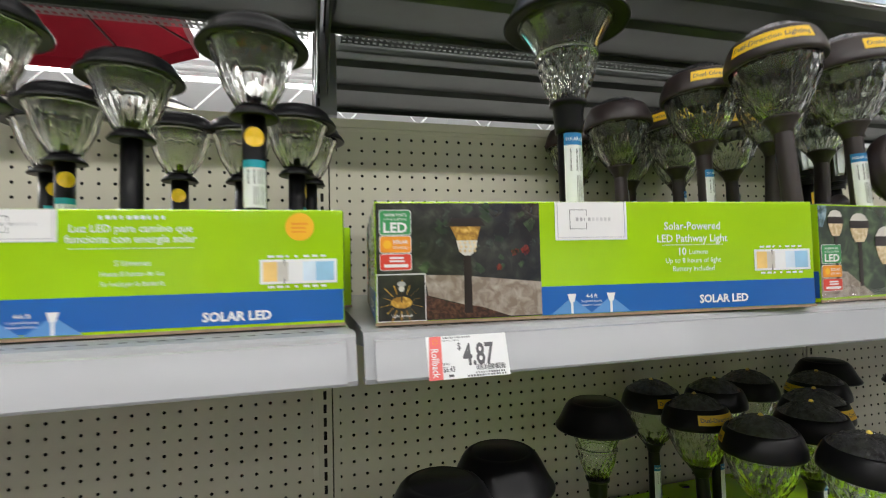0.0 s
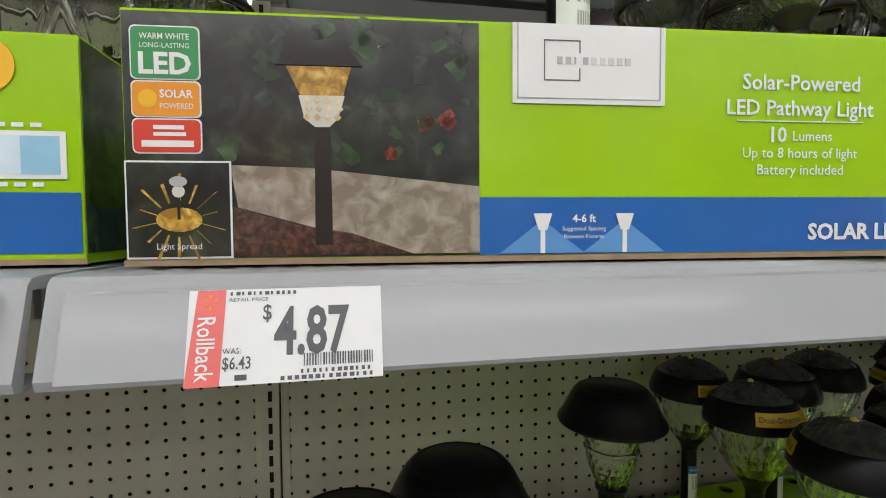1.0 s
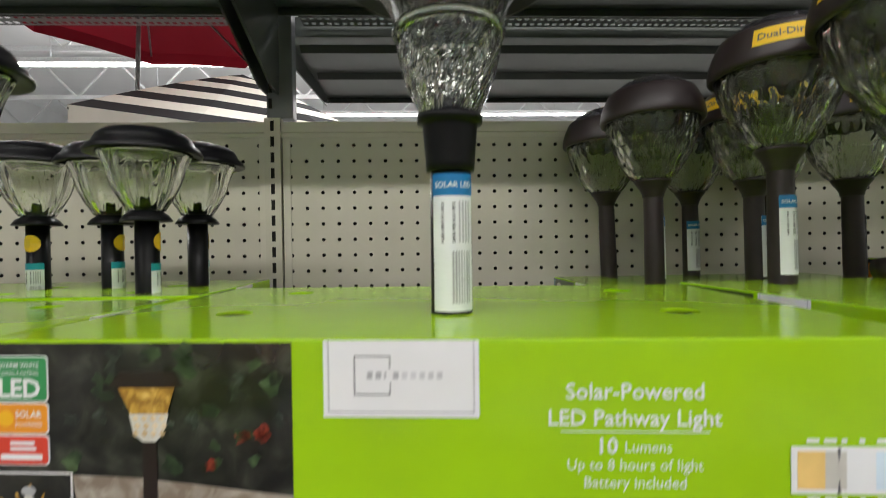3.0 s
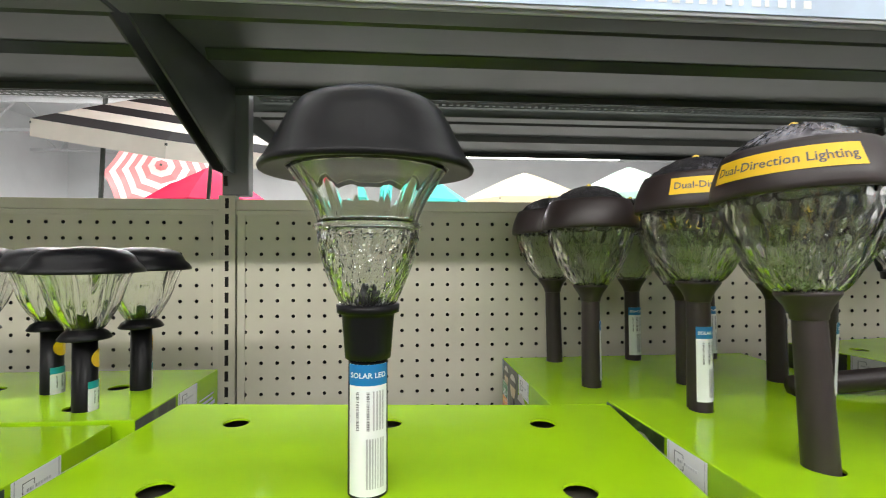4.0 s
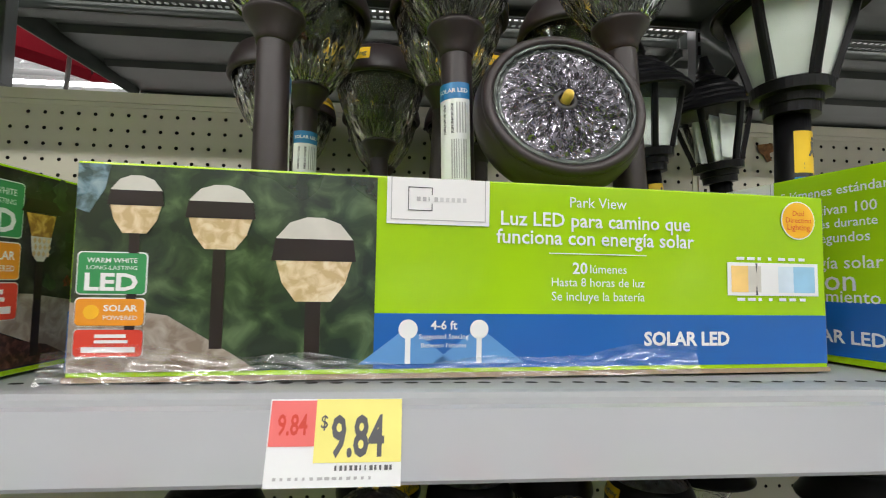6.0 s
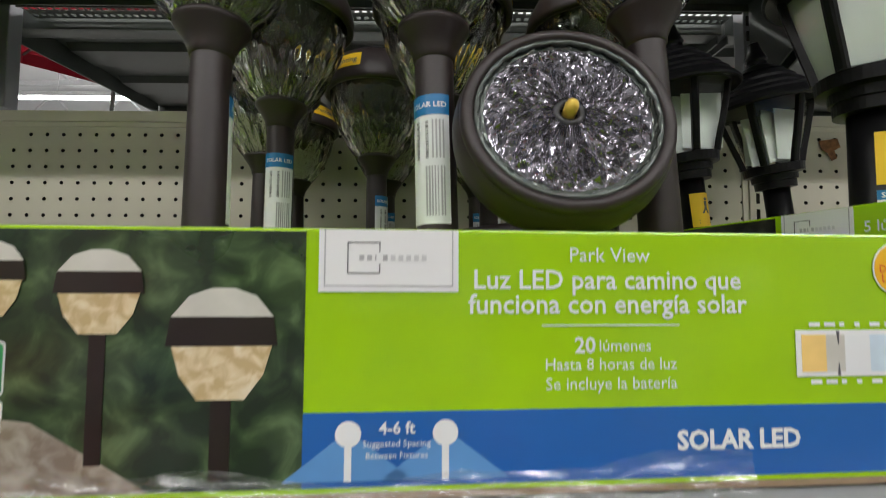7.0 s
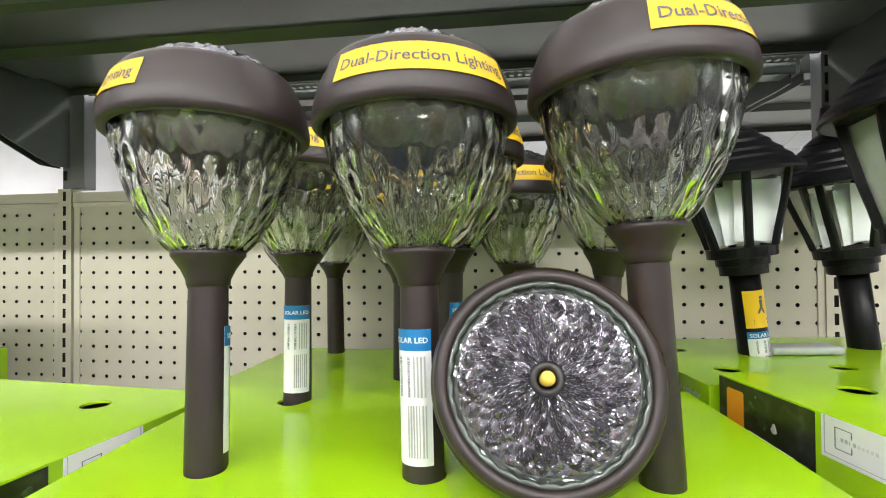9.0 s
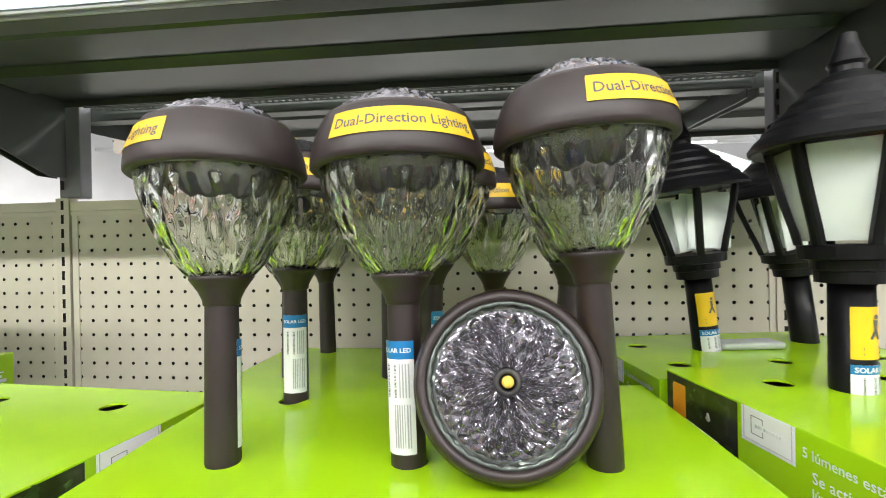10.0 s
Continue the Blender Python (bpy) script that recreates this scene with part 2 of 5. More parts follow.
def lettering(body, cu, cv, width, face, off, mat, parent, bold=0.012, cap=None, turn=0):
    """Printed words centred on (cu, cv) on a face, as wide as given (and cap high, where given)."""
    vs, fs = text_points(body, bold)
    x0, x1 = min(v[0] for v in vs), max(v[0] for v in vs)
    y0, y1 = 0.0, 0.72
    s = width / (x1 - x0)
    sy = cap / 0.72 if cap else s
    me = bpy.data.meshes.new("lettering")
    ca, sa = math.cos(radians(turn)), math.sin(radians(turn))
    pts = []
    for x, y, _ in vs:
        px, py = (x - (x0 + x1) / 2) * s, (y - 0.36) * sy
        pts.append(face(cu + px * ca - py * sa, cv + px * sa + py * ca, off))
    me.from_pydata(pts, [], fs)
    me.materials.append(mat)
    ob = new("lettering", me)
    ob.parent = parent
    return ob


def bars(u0, v0, u1, v1, n, face, off, mat, parent, name="barcode", upright=True, seed=3):
    rnd = random.Random(seed)
    bm = bmesh.new()
    span = (u1 - u0) if upright else (v1 - v0)
    for k in range(n):
        a = span * k / n
        b = a + span / n * rnd.uniform(0.3, 0.75)
        q = rect(u0 + a, v0, u0 + b, v1) if upright else rect(u0, v0 + a, u1 - (u1 - u0) * (0 if name == "barcode" else rnd.uniform(0, 0.25)), v0 + b)
        bm.faces.new([bm.verts.new(face(u, v, off)) for u, v in q])
    return tagged(part(name, bm, mat, parent), kind="stuff")


# ---- structure: gondola ----
BACK, TOP0, COL0, STEP = 0.93, 1.59, 0.025, 0.0254


def pegboard_mesh(cols, rows):
    """A perforated panel from its top-left hole, with holes that go through it."""
    vs, fs = [], []
    h, r, d = STEP / 2, 0.0031, 0.005
    sq = [(h, 0), (h, h), (0, h), (-h, h), (-h, 0), (-h, -h), (0, -h), (h, -h)]
    for i in range(cols):
        for j in range(rows):
            cx, cz, b = i * STEP, -j * STEP, len(vs)
            vs += [(cx + x, 0, cz + z) for x, z in sq]
            if (i, j) in ((1, 0), (cols - 2, 0)):
                fs.append(tuple(range(b, b + 8)))
                continue
            ring = [(r * math.cos(k * math.pi / 4), r * math.sin(k * math.pi / 4)) for k in range(8)]
            vs += [(cx + x, 0, cz + z) for x, z in ring]
            vs += [(cx + x, d, cz + z) for x, z in ring]
            for k in range(8):
                k2 = (k + 1) % 8
                fs.append((b + k, b + k2, b + 8 + k2, b + 8 + k))
                fs.append((b + 8 + k, b + 8 + k2, b + 16 + k2, b + 16 + k))
    me = bpy.data.meshes.new("pegboard_panel")
    me.from_pydata(vs, [], fs)
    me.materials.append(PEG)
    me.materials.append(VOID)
    # hole walls coloured near-black in place of the shade within
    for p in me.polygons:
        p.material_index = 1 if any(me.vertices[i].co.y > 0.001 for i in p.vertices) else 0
    return me


BAY = 1.2192
PANEL = pegboard_mesh(47, 44)
for k, x in enumerate((COL0 - BAY, COL0, COL0 + BAY)):
    wall = thing(f"wall_back_{k + 1}", pose(x, BACK, TOP0), "beige painted pegboard back panel of the shelving", "pegboard", kind="structure")
    part("panel", PANEL, PEG, wall)
    # black sheet stands in for the shade behind holes and gaps
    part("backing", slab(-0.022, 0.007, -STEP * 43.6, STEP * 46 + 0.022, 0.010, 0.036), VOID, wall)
    part("top_trim", slab(-0.014, -0.0022, 0.0205, STEP * 46 + 0.014, 0.006, 0.038, 0.0012), PEGTRIM, wall)
    for xa, xb in ((-0.0118, -0.0004), (STEP * 46 + 0.0004, STEP * 46 + 0.0100)):
        part("side_strip", slab(xa, -0.0016, -STEP * 43.5, xb, 0.001, 0.0122, 0.0004), PEGTRIM, wall)
    part("top_edge", slab(-0.0145, -0.0012, 0.0128, STEP * 46 + 0.0145, 0.0065, 0.0200), PEGTRIM, wall)


def upright(x):
    """A slotted steel upright between two bays: beige below the panel's top, dark above."""
    u = thing("shelving_upright", pose(x, BACK - 0.004, 0), "slotted steel shelving upright, beige below and dark above", "upright", "uprights")
    bm = bmesh.new()
    hw, w = 0.0128, 0.0030
    z = TOP0 + 0.006 - 30 * STEP
    slots = []
    while z < 1.64:
        slots.append((z - 0.0082, z + 0.0082))
        z += STEP
    prev = 0.1
    def face(x0, z0, x1, z1):
        bm.faces.new([bm.verts.new((a, 0, b)) for a, b in ((x0, z0), (x1, z0), (x1, z1), (x0, z1))])
    face(-hw, 0.1, -w, 1.634)
    face(w, 0.1, hw, 1.634)
    for a, b in slots:
        if b > 1.634:
            break
        face(-w, prev, w, a)
        prev = b
    face(-w, prev, w, 1.634)
    for s in (-1, 1):
        bm.faces.new([bm.verts.new(p) for p in ((s * hw, 0, 0.1), (s * hw, 0.02, 0.1), (s * hw, 0.02, 1.634), (s * hw, 0, 1.634))])
    bm.faces.new([bm.verts.new(p) for p in ((-hw, 0, 1.634), (hw, 0, 1.634), (hw, 0.02, 1.634), (-hw, 0.02, 1.634))])
    part("front_channel", bm, UPRIGHT, u)
    # black sheet for the shade behind the slots
    part("hollow", slab(-0.012, 0.003, 0.1, 0.012, 0.004, 1.63), VOID, u)
    part("upper_post", slab(-0.010, 0.006, 1.635, 0.032, 0.032, 2.35, 0.002), POST, u, "dark grey upper post")
    # the upper post's slots are black slabs, shade given as colour
    bm = bmesh.new()
    z = 1.65
    while z < 2.3:
        slab(-0.006, 0.0035, z, -0.001, 0.0055, z + 0.016, bm=bm)
        z += STEP
    part("slot_row", bm, VOID, u)
    return u


upright(-0.003)
upright(-0.003 + BAY)
upright(-0.003 - BAY)

SHELF = 1.279
LIPY = 0.345


def lower_shelf(x0, x1, top, name="gondola_shelf", perforated=True, front=LIPY):
    s = thing(name, pose(x0, 0, top), "grey painted steel gondola shelf with a plastic label rail", "shelf", "gondola shelves")
    w = x1 - x0
    deck = [(front + 0.030, -0.0015), (BACK - 0.004, -0.0015), (BACK - 0.004, -0.030), (BACK - 0.006, -0.030), (BACK - 0.006, -0.004), (front + 0.030, -0.004)]
    bm = bmesh.new()
    a = [bm.verts.new((0.002, y, z)) for y, z in deck]
    b = [bm.verts.new((w - 0.002, y, z)) for y, z in deck]
    bm.faces.new(a)
    bm.faces.new(b)
    for k in range(len(deck)):
        bm.faces.new((a[k], a[(k + 1) % len(deck)], b[(k + 1) % len(deck)], b[k]))
    part("deck", bm, STEEL, s)
    # folded front: a flat nose, a rounded top and a leaning face
    nose = [(front + 0.030, -0.0012), (front + 0.010, -0.0012), (front + 0.006, -0.0018), (front + 0.0035, -0.004), (front + 0.0022, -0.008),
            (front - 0.0070, -0.036), (front - 0.0060, -0.0395), (front - 0.003, -0.0405), (front + 0.016, -0.0405), (front + 0.016, -0.0385), (front - 0.001, -0.0385), (front + 0.006, -0.006), (front + 0.030, -0.006)]
    bm = bmesh.new()
    a = [bm.verts.new((0.0, y, z)) for y, z in nose]
    b = [bm.verts.new((w, y, z)) for y, z in nose]
    bm.faces.new(a)
    bm.faces.new(b)
    for k in range(len(nose)):
        bm.faces.new((a[k], a[(k + 1) % len(nose)], b[(k + 1) % len(nose)], b[k]))
    part("front_lip", bm, STEEL, s, smooth=False)
    # clear label holder clipped on the face
    rail = [(front + 0.0012, -0.0065), (front - 0.0022, -0.0075), (front - 0.0111, -0.0365), (front - 0.0100, -0.0385), (front - 0.0068, -0.0382), (front - 0.0085, -0.0360), (front + 0.0004, -0.009)]
    bm = bmesh.new()
    a = [bm.verts.new((0.008, y, z)) for y, z in rail]
    b = [bm.verts.new((w - 0.008, y, z)) for y, z in rail]
    bm.faces.new(a)
    bm.faces.new(b)
    for k in range(len(rail)):
        bm.faces.new((a[k], a[(k + 1) % len(rail)], b[(k + 1) % len(rail)], b[k]))
    part("label_rail", bm, RAIL, s, "smooth pale grey plastic label rail")
    if perforated:
        # flat black ovals stand in for the shade of the punched slots
        bm = bmesh.new()
        k = 0
        while 0.03 + k * 0.0127 < w - 0.02:
            x = 0.03 + k * 0.0127
            bm.faces.new([bm.verts.new((x + 0.0036 * math.cos(t), front + 0.024 + 0.0022 * math.sin(t), -0.0009)) for t in [j * math.pi / 5 for j in range(10)]])
            k += 1
        part("slot_row", bm, VOID, s)
    for x in (0.016, w - 0.019):
        bm = bmesh.new()
        prof = [(front + 0.04, -0.006), (BACK - 0.004, -0.006), (BACK - 0.004, -0.085), (BACK - 0.03, -0.085), (front + 0.04, -0.022)]
        a = [bm.verts.new((x, y, z)) for y, z in prof]
        b = [bm.verts.new((x + 0.003, y, z)) for y, z in prof]
        bm.faces.new(a)
        bm.faces.new(b)
        for k in range(5):
            bm.faces.new((a[k], a[(k + 1) % 5], b[(k + 1) % 5], b[k]))
        part("bracket", bm, STEEL, s)
    return s


for i in (-1, 0, 1):
    x0 = 0.014 + i * BAY
    lower_shelf(x0, x0 + BAY - 0.006, SHELF)
    lower_shelf(x0, x0 + BAY - 0.006, 0.722)


def upper_shelf(x0, x1, y0, y1, z, name="upper_shelf", rail=True):
    """A shallower shelf above, seen from below: pan, folded lips and ribs."""
    s = thing(name, pose(x0, 0, z), "ribbed steel upper shelf seen from below, coloured dark and greenish for shade", "shelf", "upper shelves")
    w = x1 - x0
    # underside parts carry their shade and green bounce in the colour
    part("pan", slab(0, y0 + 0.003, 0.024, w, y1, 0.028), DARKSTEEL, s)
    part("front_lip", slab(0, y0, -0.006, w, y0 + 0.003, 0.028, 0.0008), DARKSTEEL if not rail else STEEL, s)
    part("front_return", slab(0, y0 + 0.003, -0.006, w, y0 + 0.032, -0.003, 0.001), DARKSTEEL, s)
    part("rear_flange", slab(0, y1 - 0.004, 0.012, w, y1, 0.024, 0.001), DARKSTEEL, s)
    n = 2
    for k in range(n):
        ry = y0 + (y1 - y0) * (k + 1) / (n + 1)
        bm = bmesh.new()
        prof = [(ry - 0.046, 0.0235), (ry - 0.034, 0.012), (ry + 0.034, 0.012), (ry + 0.046, 0.0235), (ry + 0.042, 0.0235), (ry + 0.032, 0.015), (ry - 0.032, 0.015), (ry - 0.042, 0.0235)]
        a = [bm.verts.new((0.02, y, q)) for y, q in prof]
        b = [bm.verts.new((w - 0.02, y, q)) for y, q in prof]
        bm.faces.new(a)
        bm.faces.new(b)
        for j in range(8):
            bm.faces.new((a[j], a[(j + 1) % 8], b[(j + 1) % 8], b[j]))
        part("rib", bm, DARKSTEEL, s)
    for x in (0.004, w - 0.008):
        prof = [(y0 + 0.02, 0.0235), (y1 - 0.004, 0.0235), (y1 - 0.004, -0.115), (y1 - 0.04, -0.115), (y0 + 0.02, -0.001)]
        if not rail:
            prof = [(y1 - 0.02, 0.0235), (y0 + 0.004, 0.0235), (y0 + 0.004, -0.020), (y0 + 0.04, -0.020), (y1 - 0.02, -0.001)]
        bm = bmesh.new()
        a = [bm.verts.new((x, y, q)) for y, q in prof]
        b = [bm.verts.new((x + 0.003, y, q)) for y, q in prof]
        bm.faces.new(a)
        bm.faces.new(b)
        for j in range(5):
            bm.faces.new((a[j], a[(j + 1) % 5], b[(j + 1) % 5], b[j]))
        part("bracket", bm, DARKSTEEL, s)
    if rail:
        part("label_rail", slab(0.006, y0 - 0.005, -0.003, w - 0.006, y0 - 0.0015, 0.030, 0.001), RAIL, s, "pale blue-white label rail")
    return s


UP = 1.784
for i in (-1, 0, 1):
    x0 = 0.004 + i * BAY
    upper_shelf(x0, x0 + BAY - 0.006, 0.585, 0.926, UP)
for i in (0, 1):
    x0 = 0.004 + i * BAY - 0.020
    upper_shelf(x0, x0 + BAY - 0.006, 0.975, 1.43, UP + 0.006, "rear_shelf", rail=False)


def perforated_strip(x0, x1):
    """A steel strip with two rows of slots that let the ceiling's light through."""
    s = thing("perforated_strip", pose(x0, 0.932, 1.800), "dark steel strip with two rows of punched slots", "shelf strip", "strips")
    vs, fs = [], []
    n = int((x1 - x0) / 0.0127)
    for i in range(n):
        for j in range(2):
            cx, cy = (i + 0.5) * 0.0127, (j + 0.5) * 0.019
            hx, hy, rx, ry, b = 0.00635, 0.0095, 0.0036, 0.0040, len(vs)
            vs += [(cx + a * hx, cy + c * hy, 0) for a, c in ((-1, -1), (1, -1), (1, 1), (-1, 1))]
            vs += [(cx + a * rx, cy + c * ry, 0) for a, c in ((-1, -1), (1, -1), (1, 1), (-1, 1))]
            fs += [(b + k, b + (k + 1) % 4, b + 4 + (k + 1) % 4, b + 4 + k) for k in range(4)]
    me = bpy.data.meshes.new("strip")
    me.from_pydata(vs, [], fs)
    me.materials.append(DARKSTEEL)
    part("slotted_plate", me, DARKSTEEL, s)
    part("edge", slab(0, -0.0025, -0.004, x1 - x0, -0.0005, 0.006), DARKSTEEL, s)
    return s


for i in (-1, 0, 1):
    perforated_strip(0.040 + i * BAY, 0.004 + (i + 1) * BAY - 0.02)


# ---- cartons ----
def carton_body(parent, W, D, H, holes):
    """Card carton: four printed sides and a lime top with round holes cut through it."""
    b = 0.0012
    bm = slab(0, 0, 0, W, D, H, b)
    top = max(bm.faces, key=lambda f: (f.normal.z > 0.99) * f.calc_area())
    bmesh.ops.delete(bm, geom=[top], context="FACES_ONLY")
    part("body", bm, GREEN, parent)
    # solid dark block under the holes stands in for the hollow's shade
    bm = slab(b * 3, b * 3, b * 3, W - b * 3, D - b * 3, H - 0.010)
    part("inside", bm, CARDIN, parent, "near-black block standing in for the shade inside the carton")
    vs, fs = [], []
    nx = len(holes[0])
    ny = len(holes)
    x0, x1, y0, y1 = b, W - b, b, D - b
    for j, row in enumerate(holes):
        for i, (hx, hy) in enumerate(row):
            ax, bx = x0 + (x1 - x0) * i / nx, x0 + (x1 - x0) * (i + 1) / nx
            ay, by = y0 + (y1 - y0) * j / ny, y0 + (y1 - y0) * (j + 1) / ny
            n, base = 24, len(vs)
            for k in range(n):
                t = 2 * math.pi * (k + 0.5) / n
                c, s = math.cos(t), math.sin(t)
                q = 1 / max(abs(c), abs(s))
                vs.append(((ax + bx) / 2 + (bx - ax) / 2 * c * q, (ay + by) / 2 + (by - ay) / 2 * s * q, H))
            for dz in (0, -0.002):
                vs += [(hx + 0.0116 * math.cos(2 * math.pi * (k + 0.5) / n), hy + 0.0116 * math.sin(2 * math.pi * (k + 0.5) / n), H + dz) for k in range(n)]
            for k in range(n):
                k2 = (k + 1) % n
                fs += [(base + k, base + k2, base + n + k2, base + n + k), (base + n + k, base + n + k2, base + 2 * n + k2, base + 2 * n + k)]
            corners = [(bx, by), (ax, by), (ax, ay), (bx, ay)]
            for q, (px, py) in enumerate(corners):
                k = n // 8 + q * n // 4 - 1
                vs.append((px, py, H))
                fs.append((base + k % n, len(vs) - 1, base + (k + 1) % n))
    me = bpy.data.meshes.new("top_panel")
    me.from_pydata(vs, [], fs)
    bm = bmesh.new()
    bm.from_mesh(me)
    bmesh.ops.remove_doubles(bm, verts=bm.verts, dist=0.0002)
    bm.to_mesh(me)
    bm.free()
    me.materials.append(GREEN)
    part("top_panel", me, GREEN, parent, "glossy lime top panel with round holes")


def badges(parent, face, u0, u1, spans):
    w = u1 - u0
    for (v0, v1), mat, n in zip(spans, (BADGEGREEN, ORANGE, RED), range(3)):
        part("badge_rim", plate(rounded_rect(u0 - 0.0006, v0 - 0.0006, u1 + 0.0006, v1 + 0.0006, 0.0022), face, 0.0007), WHITE, parent)
        part("badge", plate(rounded_rect(u0, v0, u1, v1, 0.002), face, 0.0010), mat, parent)
        h = v1 - v0
        if n == 0:
            lettering("LED", (u0 + u1) / 2, v0 + h * 0.30, w * 0.78, face, 0.0012, WHITE, parent, 0.03, h * 0.42)
            lettering("WARM WHITE", (u0 + u1) / 2, v0 + h * 0.82, w * 0.74, face, 0.0012, WHITE, parent, 0.01, h * 0.12)
            lettering("LONG-LASTING", (u0 + u1) / 2, v0 + h * 0.64, w * 0.74, face, 0.0012, WHITE, parent, 0.0, h * 0.10)
        elif n == 1:
            part("sun_mark", plate(disc(u0 + w * 0.23, (v0 + v1) / 2, h * 0.27), face, 0.0012), AMBER, parent)
            lettering("SOLAR", u0 + w * 0.66, v0 + h * 0.66, w * 0.5, face, 0.0012, WHITE, parent, 0.02, h * 0.24)
            lettering("POWERED", u0 + w * 0.66, v0 + h * 0.30, w * 0.5, face, 0.0012, WHITE, parent, 0.0, h * 0.17)
        else:
            bars(u0 + w * 0.3, v0 + h * 0.5, u1 - w * 0.1, v0 + h * 0.9, 2, face, 0.0012, WHITE, parent, "fine_print", False, 5)
            part("web_mark", plate(rect(u0 + w * 0.12, v0 + h * 0.16, u1 - w * 0.1, v0 + h * 0.36), face, 0.0012), WHITE, parent)


def brand_plate(parent, face, u0, v0, u1, v1):
    part("brand_plate", plate(rect(u0, v0, u1, v1), face, 0.0008), WHITE, parent, "white brand panel with a square mark")
    w, h = u1 - u0, v1 - v0
    t = 0.00045
    for a in (rect(u0 + 0.0022, v0 + 0.0022, u0 + 0.0022 + t, v1), rect(u1 - 0.0022 - t, v0 + 0.0022, u1 - 0.0022, v1), rect(u0 + 0.0022, v0 + 0.0022, u1 - 0.0022, v0 + 0.0022 + t)):
        part("border_line", plate(a, face, 0.0011), FAINT, parent)
    s0, s1, q0, q1 = u0 + w * 0.20, u0 + w * 0.435, v0 + h * 0.29, v0 + h * 0.80
    for a in (rect(s0, q0, s0 + t, q1), rect(s0, q1 - t, s1, q1), rect(s0, q0, s1, q0 + t), rect(s1 - t, q0, s1, q0 + h * 0.16), rect(s1 - t, q1 - h * 0.16, s1, q1)):
        part("mark_line", plate(a, face, 0.0011), INK, parent)
    c = (q0 + q1) / 2
    for k in range(9):
        q = u0 + w * (0.285 + 0.056 * k)
        part("name_block", plate(rect(q, c - h * 0.045, q + w * (0.034 if k != 2 else 0.010), c + h * 0.045), face, 0.0011), FAINT if k < 4 else PALEGREY, parent)


def spacing_icons(parent, face, ua, ub, v0, v1, round_head=False):
    h = v1 - v0
    for u in (ua, ub):
        if round_head:
            pts = disc(u, v1 - h * 0.22, h * 0.22)
            part("lamp_mark", plate(pts, face, 0.0014), WHITE, parent)
        else:
            part("lamp_mark", plate([(u - h * 0.24, v1), (u - h * 0.11, v1 - h * 0.42), (u + h * 0.11, v1 - h * 0.42), (u + h * 0.24, v1)], face, 0.0014), WHITE, parent)
        part("lamp_mark", plate(rect(u - h * 0.06, v0, u + h * 0.06, v1 - h * 0.4), face, 0.0014), WHITE, parent)
        part("beam_mark", plate([(u - h * 1.1, v0), (u - h * 0.12, v1 - h * 0.25), (u + h * 0.12, v1 - h * 0.25), (u + h * 1.1, v0)], face, 0.0011), PALEBLUE, parent)
    m = (ua + ub) / 2
    lettering("4-6 ft", m, v1 - h * 0.12, h * 0.62, face, 0.0014, WHITE, parent, 0.02)
    lettering("Suggested Spacing", m, v1 - h * 0.38, h * 1.15, face, 0.0014, WHITE, parent, 0.0)
    lettering("Between Fixtures", m, v1 - h * 0.58, h * 1.05, face, 0.0014, WHITE, parent, 0.0)


def colour_strip(parent, face, u0, v0, u1, v1):
    part("strip_plate", plate(rect(u0, v0, u1, v1), face, 0.0008), WHITE, parent)
    w, h = u1 - u0, v1 - v0
    steps = ((0.04, 0.22, WARM), (0.22, 0.36, PRINTPALE), (0.36, 0.55, LABEL), (0.55, 0.72, material("cool_tint", (0.62, 0.74, 0.84), 0.35)), (0.72, 0.96, COLD))
    for a, b, m in steps:
        part("tint_step", plate(rect(u0 + w * a, v0 + h * 0.10, u0 + w * b, v1 - h * 0.10), face, 0.0010), m, parent)
    for v in (v0 - h * 0.16, v1 + h * 0.08):
        bars(u0 + w * 0.1, v, u0 + w * 0.9, v + h * 0.09, 7, face, 0.0008, WHITE, parent, "fine_print", True, 2)
    for a, b in ((v1 - h * 0.02, v1 - h * 0.3), (v0 + h * 0.02, v0 + h * 0.3)):
        part("arrow_mark", plate([(u0 + w * 0.30, a), (u0 + w * 0.32, a), (u0 + w * 0.31, b)], face, 0.0013), INK, parent)


